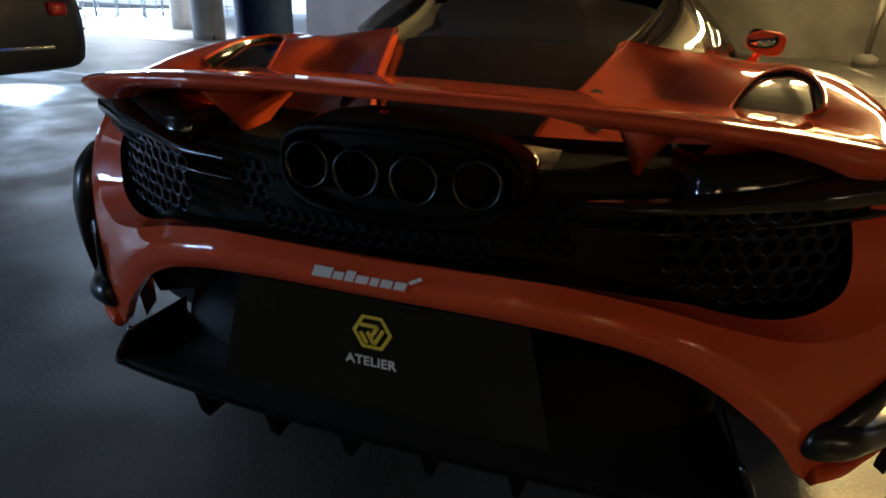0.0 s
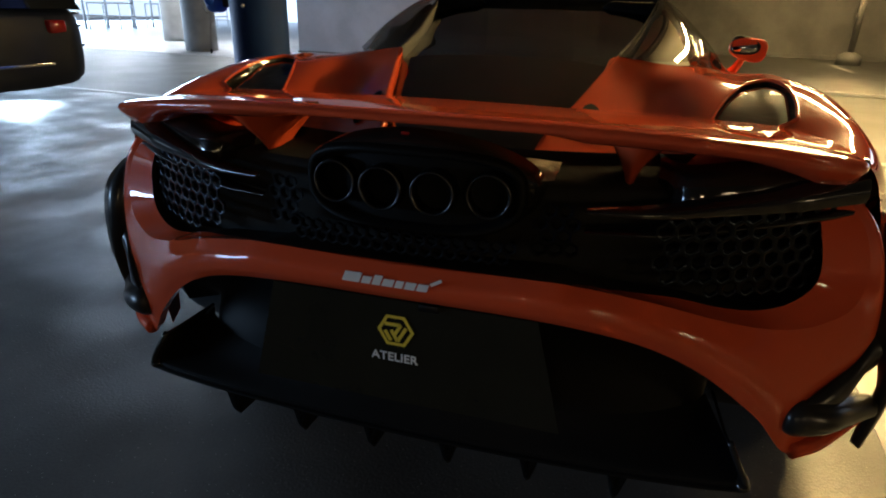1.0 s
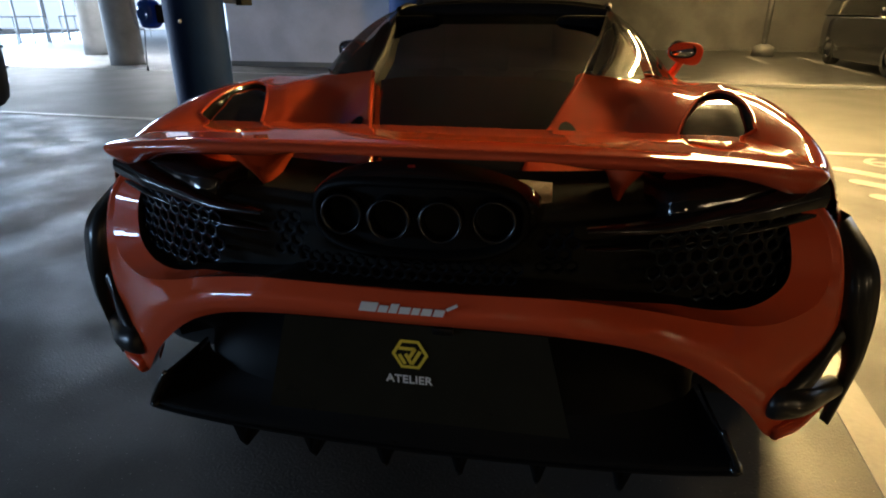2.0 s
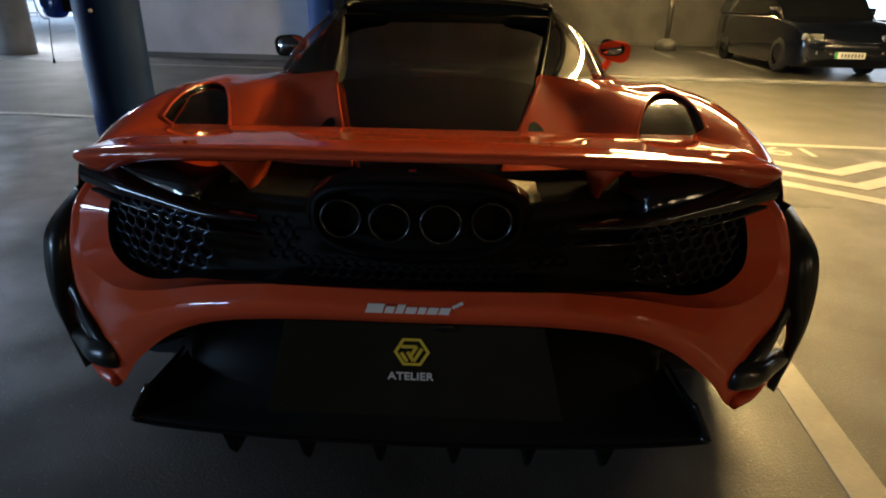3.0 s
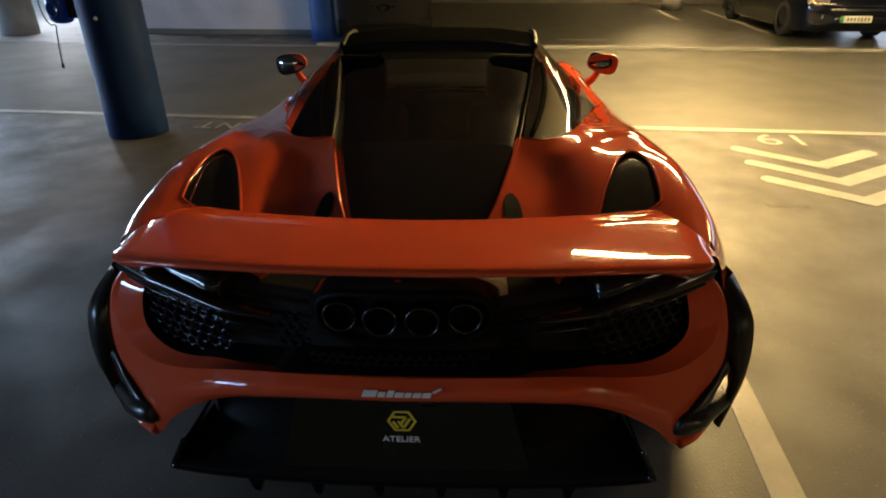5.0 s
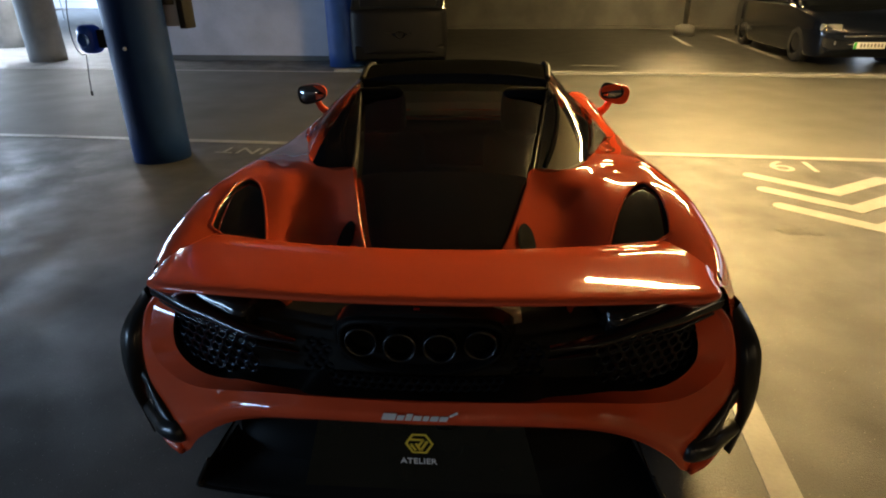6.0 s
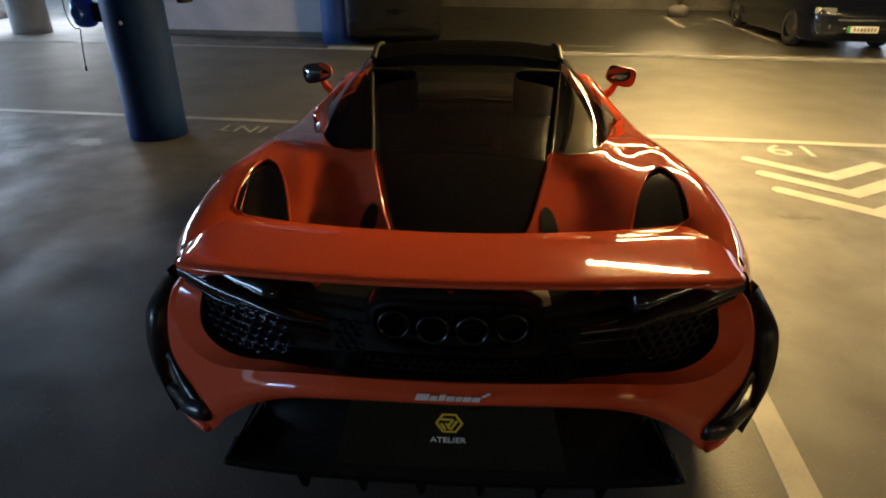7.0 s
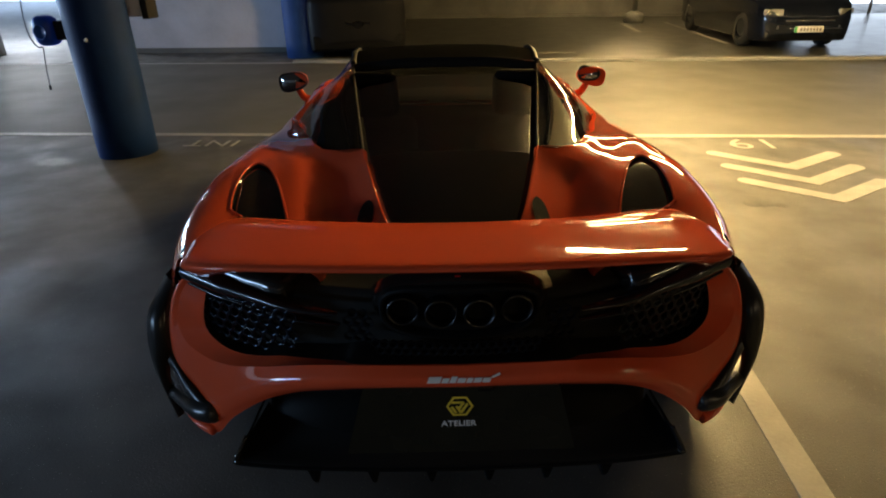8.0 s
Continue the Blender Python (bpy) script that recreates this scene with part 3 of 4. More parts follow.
for inside, metal, cell, wire, back in ((lambda x, z: x > 0.47 and z > sill_height(x) + 0.016, GRILLE, 0.034, 0.0062, 0.075), (lambda x, z: x < 0.31 and z > sill_height(x) + 0.010, MESH, 0.029, 0.0058, 0.095)):
    both("honeycomb_grille", honeycomb(0.25, 0.88, 0.57, 0.76, cell, wire, back, inside), metal, car, "dark metal honeycomb grille")
for k in range(2):
    for n in range(18 + k):
        cell = honeycomb(-0.216 + 0.024 * n - 0.012 * k, -0.215 + 0.024 * n - 0.012 * k, 0.663 + 0.0208 * k, 0.664 + 0.0208 * k, 0.024, 0.004, 0.05, lambda x, z: True)
        part("perforation", cell, MESH, car)

# pale sheet on the exhaust shelf, coloured as lamplight through the gap under the wing
LIT_PATCH = material("lit_patch_tan", (0.42, 0.37, 0.27), 0.5, 0.2, grain=0.25, scale=70, bump=0.5, spec=0.4)
rows = [[(x, y, 0.789 + 0.004 * math.sin(70 * y) * math.sin(55 * x)) for y in np.linspace(0.20 + 0.9 * x * x, 0.41, 16)] for x in np.linspace(0.05, 0.262, 20)]
part("lit_patch", sheet(rows, False, True), LIT_PATCH, car, "crumpled pale sheet standing in for a lit patch under the wing")

part("brake_light", box(-0.014, 0.002, 0.172, 0.18, 0.868, 0.874, 0.002), REDLENS, car, "small red lens under the wing")

# tail light blades
for dz0, h, dy0 in ((0.0, 0.030, 0.0), (-0.045, 0.012, 0.02)):
    path = curve([(0.825 - 0.4 * dy0, 0.415 + dy0, 0.786 + dz0), (0.72, 0.355 + dy0, 0.776 + dz0), (0.60, 0.285 + dy0, 0.764 + dz0), (0.46, 0.20 + dy0, 0.755 + dz0), (0.33, 0.145 + dy0, 0.757 + dz0)], 28)
    prof = [(-0.02, -h / 2), (-0.027, -h / 6), (-0.025, h / 5), (-0.016, h / 2), (0.05, h / 2 + 0.012), (0.05, -h / 2 + 0.004)]
    taper = [min(1.0, 0.18 + 1.15 * k / 27) for k in range(27, -1, -1)]
    both("tail_light", sheet([[(p[0], p[1] + 0.045 * (1 - q) + a * q, p[2] + b * q * (1.0 + 0.35 * max(0, p[0] - 0.5) / 0.3)) for a, b in prof] for p, q in zip(path, taper)], False, True), SMOKED, car, "smoked black tail light blade")


# gloss black lamp housings between the tail light blades and the wing
FOOT = [(0.835, 0.432, 0.772), (0.72, 0.375, 0.766), (0.60, 0.312, 0.757), (0.50, 0.275, 0.750), (0.455, 0.370, 0.748)]
HOUSING = [[(x, y + dy, z + dz) for x, y, z in FOOT] for dy, dz in ((0.0, 0.0), (0.003, 0.024), (0.012, 0.046), (0.032, 0.060), (0.10, 0.064))]
both("lamp_housing", sheet(skin(HOUSING, 40, 20), False, True), BLACK_GLOSS, car, "gloss black tail lamp housing under the wing")


# exhaust bezel and its four pipes
def stadium(w, h, n=40, cx=0.0, cz=0.0, power=3.2):
    return [(cx + w * math.copysign(abs(math.cos(a)) ** (2 / power), math.cos(a)), cz + h * math.copysign(abs(math.sin(a)) ** (2 / power), math.sin(a)))
            for a in [k * math.tau / n for k in range(n)]]


def bent(x):
    return 0.135 + 0.9 * x * x


rings = []
for w, h, dy in ((0.222, 0.085, 0.032), (0.220, 0.083, 0.018), (0.213, 0.076, 0.012), (0.206, 0.069, 0.018), (0.203, 0.066, 0.07)):
    rings.append([(x, bent(x) + dy, z) for x, z in stadium(w, h, 64, 0, 0.765, 3.0)])
bezel = part("exhaust_bezel", sheet([r + [r[0]] for r in rings], False, False), LIPMAT, car, "satin black exhaust surround")
rings = []
for w, h, dy, power in ((0.250, 0.108, 0.090, 1.9), (0.247, 0.105, 0.064, 1.95), (0.241, 0.100, 0.047, 2.1), (0.232, 0.093, 0.037, 2.45), (0.222, 0.085, 0.032, 3.0)):
    rings.append([(x, bent(x) + dy, z) for x, z in stadium(w, h, 64, 0, 0.765, power)])
part("bezel_shoulder", sheet([r + [r[0]] for r in rings], False, False), BLACK_GLOSS, bezel, "gloss black rounded shoulder of the surround")
part("back_plate", sheet([[(x * s, bent(x * s) + 0.05, 0.765 + (z - 0.765) * s) for x, z in stadium(0.203, 0.067, 48, 0, 0.765) + [stadium(0.203, 0.067, 48, 0, 0.765)[0]]] for s in (1.0, 0.66, 0.33, 0.02)]), LIPMAT, bezel)
for px in (-0.154, -0.0515, 0.0515, 0.154):
    pipe = lathe([(0.036, 0.09), (0.036, 0.004), (0.038, -0.002), (0.041, -0.004), (0.0435, 0.0), (0.044, 0.006), (0.044, 0.09)], 36)
    pipe.transform(pose(px, bent(px) + 0.02, 0.766, -90, 0, 0))
    p = part("exhaust_pipe", pipe, STEEL, bezel, "dark burnt steel exhaust pipe")
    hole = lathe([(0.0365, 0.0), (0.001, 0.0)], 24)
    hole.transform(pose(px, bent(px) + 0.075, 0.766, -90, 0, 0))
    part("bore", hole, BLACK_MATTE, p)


# rear wing
def wing_te(x):
    u = abs(x) / 0.81
    return 0.150 + 0.158 * u ** 2.4, 0.908 - 0.058 * min(u, 0.98) ** 3


def wing_fe(x):
    u = abs(x) / 0.757
    return 0.49 + 0.20 * u ** 2, 0.89 - 0.040 * u ** 2


grid = []
TIP = 0.134
for x, lean in [(v, 0.0) for v in np.linspace(0, 0.66, 40)] + [(0.66 + TIP * math.sin(a), a) for a in np.linspace(0.1, 1.55, 18)]:
    (yt, zt), (yf, zf) = wing_te(x), wing_fe(x)
    th = 0.018 + 0.014 * min(1.0, max(0.0, (x - 0.22) / 0.1)) + 0.022 * min(1.0, max(0.0, (x - 0.55) / 0.16)) ** 2
    r = 0.006 * min(1.0, max(0.0, (x - 0.66) / 0.12)) ** 2
    L = yf - yt
    lift = 0.018 * min(1.0, max(0.0, (0.56 - x) / 0.08))
    prof = [(yf + 0.02, zf - 0.035 + lift), (yf + 0.012, zf - 0.008), (yf - 0.01, zf + 0.002), (yf - 0.3 * L, zf + 0.3 * (zt - zf) + 0.003), (yf - 0.6 * L, zf + 0.6 * (zt - zf) + 0.004),
            (yf - 0.85 * L, zf + 0.88 * (zt - zf) + 0.003 + r * 0.7), (yt + 0.022, zt + 0.001 + r), (yt + 0.007, zt - 0.002 + r * 0.8), (yt, zt - 0.008), (yt + 0.004, zt - 0.015 - r),
            (yt + 0.1 * L, zt - th - r), (yt + 0.35 * L, zt - th - 0.012), (yt + 0.8 * L, zt - th - 0.03 + lift)]
    # the tip is a flat rounded paddle whose end follows the body side forwards
    k = max(0.02, math.cos(lean)) ** 0.55
    grid.append([(x + 0.11 * max(0.0, a - yt - 0.05) * (lean / 1.55) ** 2, yt + 0.12 + (a - yt - 0.12) * k ** 0.4, b + (zt + (zf - zt) * max(0.0, a - yt) / L - 0.012 - b) * (1 - k)) for a, b in prof])
part("rear_wing", sheet(grid, True, False), PAINT, car, "orange full-width rear wing")

for fx in (-1, 1):
    fair = sheet(skin([[(0.345, 0.52, 0.866), (0.345, 0.33, 0.869), (0.395, 0.245, 0.864), (0.455, 0.30, 0.858), (0.47, 0.50, 0.848)],
                       [(0.368, 0.50, 0.834), (0.366, 0.345, 0.833), (0.398, 0.282, 0.828), (0.434, 0.33, 0.828), (0.444, 0.47, 0.830)],
                       [(0.384, 0.46, 0.800), (0.381, 0.362, 0.798), (0.399, 0.322, 0.794), (0.419, 0.36, 0.796), (0.422, 0.44, 0.800)],
                       [(0.394, 0.42, 0.768), (0.392, 0.372, 0.766), (0.400, 0.350, 0.764), (0.408, 0.37, 0.766), (0.408, 0.41, 0.768)]], 26, 14), False, True)
    part("wing_fairing", fair if fx > 0 else mirrored(fair), PAINT, car, "orange fairing under the wing")

# haunches: lines that run forwards along the car, from the engine cover outwards over the crest and down to the waist
cover_edge = [(0.18, 0.42, 0.76), (0.20, 0.55, 0.812), (0.25, 0.72, 0.865), (0.305, 0.93, 0.929), (0.336, 1.05, 0.963), (0.48, 1.12, 0.94), (0.585, 1.32, 0.928), (0.7, 1.7, 0.882), (0.8, 2.067, 0.84), (0.765, 2.5, 0.826), (0.7, 3, 0.8)]
deck_line = [(0.33, 0.42, 0.735), (0.29, 0.56, 0.775), (0.32, 0.72, 0.828), (0.365, 0.94, 0.895), (0.41, 1.06, 0.94), (0.53, 1.17, 0.937), (0.625, 1.36, 0.922), (0.74, 1.72, 0.874), (0.83, 2.067, 0.838), (0.8, 2.5, 0.832), (0.74, 3, 0.838)]
valley_line = [(0.47, 0.42, 0.73), (0.415, 0.56, 0.742), (0.425, 0.71, 0.785), (0.455, 0.93, 0.858), (0.5, 1.05, 0.916), (0.585, 1.21, 0.932), (0.672, 1.4, 0.91), (0.775, 1.74, 0.868), (0.855, 2.067, 0.832), (0.83, 2.5, 0.834), (0.78, 3, 0.858)]
rise_line = [(0.6, 0.42, 0.79), (0.535, 0.57, 0.812), (0.54, 0.7, 0.848), (0.56, 0.92, 0.912), (0.61, 1.06, 0.928), (0.655, 1.24, 0.919), (0.73, 1.44, 0.901), (0.805, 1.75, 0.866), (0.868, 2.067, 0.828), (0.85, 2.5, 0.831), (0.82, 3, 0.855)]
inner_crest = [(0.71, 0.41, 0.8), (0.68, 0.58, 0.818), (0.68, 0.71, 0.852), (0.68, 0.95, 0.903), (0.7, 1.12, 0.914), (0.74, 1.27, 0.914), (0.785, 1.48, 0.896), (0.84, 1.75, 0.862), (0.882, 2.067, 0.82), (0.875, 2.5, 0.82), (0.86, 3, 0.84)]
crest_line = [(0.785, 0.388, 0.832), (0.785, 0.575, 0.856), (0.79, 0.735, 0.887), (0.79, 0.97, 0.919), (0.8, 1.14, 0.921), (0.82, 1.29, 0.916), (0.845, 1.5, 0.892), (0.88, 1.75, 0.845), (0.9, 2.067, 0.8), (0.9, 2.5, 0.8), (0.9, 3, 0.81)]
shoulder_line = [(0.838, 0.42, 0.81), (0.892, 0.585, 0.834), (0.906, 0.74, 0.862), (0.916, 0.95, 0.882), (0.918, 1.12, 0.876), (0.922, 1.3, 0.853), (0.92, 1.5, 0.84), (0.92, 1.75, 0.8), (0.92, 2.067, 0.76), (0.925, 2.5, 0.75), (0.935, 3, 0.75)]
waist_line = [(0.895, 0.463, 0.68), (0.957, 0.6, 0.67), (0.976, 0.74, 0.69), (0.986, 0.95, 0.7), (0.982, 1.12, 0.7), (0.97, 1.3, 0.7), (0.965, 1.5, 0.7), (0.955, 1.75, 0.69), (0.945, 2.067, 0.68), (0.948, 2.5, 0.66), (0.955, 3, 0.64)]
ROWS = list(zip(cover_edge, deck_line, valley_line, rise_line, inner_crest, crest_line, shoulder_line, waist_line))
# teardrop outlet on the crest, in x and y
DROP = [(0.752, 0.690), (0.770, 0.80), (0.774, 0.94), (0.748, 1.043), (0.695, 1.006), (0.642, 0.90), (0.596, 0.78), (0.555, 0.65), (0.555, 0.605), (0.66, 0.640), (0.752, 0.684)]
drop_line = np.vstack([curve(DROP[:8], 60), curve(DROP[7:], 20)])[:, :2]


def in_drop(x, y):
    k, inside = len(drop_line), False
    for i in range(k):
        (ax, ay), (bx, by) = drop_line[i], drop_line[i - 1]
        if (ay > y) != (by > y) and x < (bx - ax) * (y - ay) / (by - ay) + ax:
            inside = not inside
    return inside


fine = np.array([curve(r, 108) for r in ROWS])
fine = np.array([curve(fine[:, j], 380) for j in range(108)]).transpose(1, 0, 2)
for step in range(75):
    fine[1:-1, 1:-1] += 0.2 * (fine[2:, 1:-1] + fine[:-2, 1:-1] + fine[1:-1, 2:] + fine[1:-1, :-2] - 4 * fine[1:-1, 1:-1])

for step in range(90):
    fine[197:-1, 1:-1] += 0.2 * (fine[198:, 1:-1] + fine[196:-2, 1:-1] + fine[197:-1, 2:] + fine[197:-1, :-2] - 4 * fine[197:-1, 1:-1])


def snapped(p):
    """Grid points close to the outlet's edge move onto it, so that the edge is clean."""
    d = np.hypot(drop_line[:, 0] - p[0], drop_line[:, 1] - p[1])
    k = int(d.argmin())
    return np.array((drop_line[k][0], drop_line[k][1], p[2])) if d[k] < 0.0052 else p


haunch = np.array([[snapped(p) if 0.5 < p[1] < 1.12 and 0.5 < p[0] < 0.82 else p for p in row] for row in fine])
both("rear_fender", sheet(haunch, False, False, 0.0, lambda c: not in_drop(c.x, c.y)), PAINT, car, "glossy orange rear fender")


def skin_height(x, y):
    """The haunch's height at x, y."""
    d = (fine[:, :, 0] - x) ** 2 + (fine[:, :, 1] - y) ** 2
    return fine.reshape(-1, 3)[int(d.argmin())][2]


edge = [(x, y, skin_height(x, y)) for x, y in curve(DROP[:8], 60)[:, :2]]


def outlet_floor(y):
    """Height of the flat panel sunk in the outlet."""
    return 0.820 + 0.245 * (y - 0.60)


both("outlet_rim", sheet([[(x, y, z + 0.001), (x + (0.665 - x) * 0.03, y + (0.78 - y) * 0.02, z - 0.008), (x + (0.665 - x) * 0.05, y + (0.78 - y) * 0.035, z - 0.02), (x + (0.665 - x) * 0.06, y + (0.78 - y) * 0.045, min(z - 0.022, outlet_floor(y) - 0.004))] for x, y, z in edge]), BLACK_GLOSS, car, "gloss black wall inside the fender outlet")
flat = [[(x, y, min(outlet_floor(y) + 0.006 * math.sin(math.pi * (x - 0.54) / 0.24), skin_height(x, y) - 0.012)) for x in np.linspace(0.53, 0.79, 30)] for y in np.linspace(0.58, 1.06, 50)]
both("outlet_trim", tube([(x, y, skin_height(x, y) + 0.0005) for x, y in drop_line[::2]], 0.0048, 6, True), PAINT, car, "thin orange edge round the fender outlet")
both("outlet_panel", sheet(flat, False, True, 0.0, lambda p: in_drop(p.x + (0.665 - p.x) * 0.22, p.y + (0.78 - p.y) * 0.18)), BLACK_GLOSS, car, "gloss black panel in the fender outlet")
slot = [(0.300 + 0.030 * math.cos(a), 0.69 + 0.075 * math.sin(a)) for a in [k * math.tau / 20 for k in range(21)]]
both("vent_slot", sheet([[(x, y, skin_height(x, y) + 0.004), (0.300, 0.69, skin_height(0.300, 0.69) + 0.003)] for x, y in slot]), VOID, car, "small dark vent slot")

# body sides with wheel arches, from the waist down
REAR_AXLE, FRONT_AXLE, TYRE = 0.93, 3.60, 0.345


def sill(y):
    z = 0.17
    for ax, r in ((REAR_AXLE, 0.375), (FRONT_AXLE, 0.36)):
        if abs(y - ax) < r:
            z = max(z, 0.34 + math.sqrt(r * r - (y - ax) ** 2))
    return min(z, 0.665)


waist = curve([r[-1] for r in ROWS] + [(0.955, 3.5, 0.62), (0.93, 4.0, 0.56), (0.80, 4.4, 0.50), (0.55, 4.58, 0.46)], 170)
side = []
for p in waist:
    zb = min(sill(p[1]), p[2] - 0.01)
    side.append([(p[0] + 0.018 * math.sin(v * math.pi) - 0.03 * v, p[1], p[2] + (zb - p[2]) * v) for v in np.linspace(0, 1, 8)])
both("side_panel", sheet(side), PAINT, car, "orange lower body side")

# nose: front fenders and bonnet
FRONT = [
    [(0.0, 3.25, 0.70), (0.35, 3.22, 0.71), (0.64, 3.06, 0.76), (0.775, 3.0, 0.857), (0.89, 3.0, 0.82), (0.955, 3.0, 0.64)],
    [(0.0, 3.5, 0.62), (0.35, 3.46, 0.62), (0.60, 3.34, 0.72), (0.77, 3.28, 0.853), (0.885, 3.28, 0.80), (0.965, 3.3, 0.63)],
    [(0.0, 3.9, 0.53), (0.35, 3.88, 0.53), (0.58, 3.82, 0.61), (0.76, 3.8, 0.72), (0.86, 3.8, 0.69), (0.94, 3.8, 0.585)],
    [(0.0, 4.3, 0.45), (0.35, 4.27, 0.45), (0.55, 4.2, 0.49), (0.70, 4.15, 0.54), (0.80, 4.12, 0.55), (0.89, 4.12, 0.54)],
    [(0.0, 4.62, 0.38), (0.25, 4.60, 0.38), (0.42, 4.56, 0.39), (0.55, 4.5, 0.42), (0.65, 4.45, 0.45), (0.74, 4.42, 0.49)],
]
nose = np.array([curve(r, 40) for r in FRONT])
nose = np.array([curve(nose[:, j], 40) for j in range(40)]).transpose(1, 0, 2)
part("bonnet", sheet(nose, True, False), PAINT, car, "orange bonnet and front fenders")
rows = [[(x, 4.62 - 0.62 * (abs(x) / 0.9) ** 3 + 0.02 * v, 0.45 - 0.30 * v) for v in (0, 0.5, 1)] for x in np.linspace(0, 0.9, 20)]
part("front_bumper", sheet(rows, True, True), PAINT, car)

# engine cover, roof, glass
EDGE = [(0.19, 0.50, 0.790), (0.213, 0.60, 0.828), (0.252, 0.72, 0.866), (0.305, 0.93, 0.929), (0.336, 1.05, 0.963)]
edge_line = curve(EDGE, 24)
COVER = [[(0.0, y, z - 0.012), (x * 0.55, y, z - 0.016), (x * 0.85, y, z - 0.026), (x - 0.006, y, z - 0.038)] for x, y, z in edge_line]
part("engine_cover", sheet([curve(r, 16) for r in COVER], True, False), BLACK_GLOSS, car, "gloss black engine cover")
both("edge_wall", sheet([[(x + 0.010, y, z - 0.002), (x + 0.004, y, z + 0.003), (x - 0.001, y, z), (x - 0.005, y, z - 0.020), (x - 0.007, y, z - 0.042)] for x, y, z in edge_line], False, True), PAINT, car, "orange wall beside the engine cover")
WIN = [(0.336, 1.05, 0.963), (0.385, 1.38, 1.010), (0.43, 1.68, 1.076), (0.465, 1.95, 1.144)]
RAIL = [(0.465, 1.95, 1.148), (0.49, 2.26, 1.165), (0.49, 2.50, 1.145), (0.53, 2.80, 1.02), (0.60, 3.04, 0.87), (0.64, 3.12, 0.78)]
SILL = [(0.80, 2.067, 0.840), (0.765, 2.5, 0.828), (0.68, 3.0, 0.80)]
BASE = [(0.335, 1.06, 0.962), (0.40, 1.06, 0.951), (0.48, 1.12, 0.940), (0.585, 1.32, 0.928), (0.70, 1.70, 0.882), (0.80, 2.067, 0.840)]
part("rear_window", sheet([curve([(0, p[1], p[2] - 0.012), (p[0] * 0.55, p[1], p[2] - 0.016), (p[0] * 0.85, p[1], p[2] - 0.026), (p[0] - 0.006, p[1], p[2] - 0.038)], 14) for p in curve(WIN, 20)], True, True), GLASS, car, "dark tinted rear window")
FOLD = [(0.582, 1.30, 0.943), (0.556, 1.47, 1.016), (0.523, 1.65, 1.080), (0.491, 1.80, 1.124), (0.465, 1.94, 1.150)]
OUT = [(0.59, 1.335, 0.926), (0.65, 1.52, 0.905), (0.70, 1.70, 0.882), (0.755, 1.90, 0.860), (0.80, 2.067, 0.840)]
wl, fl, ol = curve(WIN, 40), curve(FOLD, 40), curve(OUT, 40)
foot = curve(BASE[:4], 9)
butt = []
for i in range(40):
    u = i / 39
    bow = foot[4] - (foot[0] + foot[8]) / 2
    rise = math.sin(math.pi * u)
    top = lambda k: wl[i] + (fl[i] - wl[i]) * k + bow * (1 - u) ** 2 * 4 * k * (1 - k) + np.array((0, 0, 0.006)) * rise
    out = lambda k: fl[i] + (ol[i] - fl[i]) * k + np.array((0.020, 0.0, 0.012)) * min(1, 2 * u) * 4 * k * (1 - k)
    butt.append(curve([wl[i], top(0.35), top(0.72), fl[i] + np.array((0.004, 0, 0.004)) * rise, out(0.26), out(0.62), ol[i]], 37))
butt = np.array(butt)
for step in range(5):
    butt[1:-1, 1:-1] += 0.2 * (butt[2:, 1:-1] + butt[:-2, 1:-1] + butt[1:-1, 2:] + butt[1:-1, :-2] - 4 * butt[1:-1, 1:-1])
both("buttress", sheet(butt, False, True), SIDEGLASS, car, "dark glazed buttress behind the door")
# right shelf coloured tan as if lit, left one black as if shaded
shelf = butt[1:36, 1:19].copy()
shelf[:, :, 2] -= 0.055
part("luggage_shelf", sheet(shelf, False, True), SHELF_LIT, car, "shelf behind the seats, coloured tan as its lit side")
part("luggage_shelf", mirrored(sheet(shelf, False, True)), SEAT, car, "shelf behind the seats, coloured black as its shaded side")
both("strap", tube([tuple(shelf[4 + k, 3 + k // 2] + np.array((0.0, 0.0, 0.012))) for k in range(0, 28, 2)], 0.011, 8), SEAT, car, "black strap over the shelf")
both("window_seam", sheet([[(p[0] + 0.006, p[1], p[2]), (p[0], p[1], p[2] + 0.003), (p[0] - 0.004, p[1], p[2] - 0.002), (p[0] - 0.008, p[1], p[2] - 0.042)] for p in curve(WIN, 24)], False, True), LIPMAT, car, "black edge of the rear window")
rl, sl = curve(RAIL[:4], 30), curve([SILL[0], SILL[1], (0.725, 2.78, 0.82), SILL[2]], 30)
both("side_window", sheet([curve([rl[i], (rl[i] + sl[i]) / 2 + np.array((0.004, 0, 0.002)), sl[i]], 10) for i in range(30)], False, True), SIDEGLASS, car, "dark tinted side window")
part("roof", sheet([curve([(0, p[1], p[2] + 0.03), (p[0] * 0.6, p[1], p[2] + 0.022), tuple(p)], 12) for p in curve(RAIL[:3], 16)], True, False), ROOF, car, "black roof panel")
header = curve([(0, 1.95, 1.178), (0.279, 1.95, 1.170), (0.465, 1.95, 1.148)], 14)
part("roof_edge", sheet([[(p[0], 1.952, p[2] + 0.001), (p[0], 1.935, p[2] - 0.004), (p[0] * 0.99, 1.945, 1.128 - 0.024 * (p[0] / 0.465) ** 3)] for p in header], True, True), LIPMAT, car, "black rear edge of the roof")
part("windscreen", sheet([curve([(0, p[1] + 0.10, p[2] + 0.015), (p[0] * 0.6, p[1] + 0.06, p[2] + 0.01), tuple(p)], 12) for p in curve(RAIL[2:], 16)], True, True), CLEAR, car, "clear windscreen")
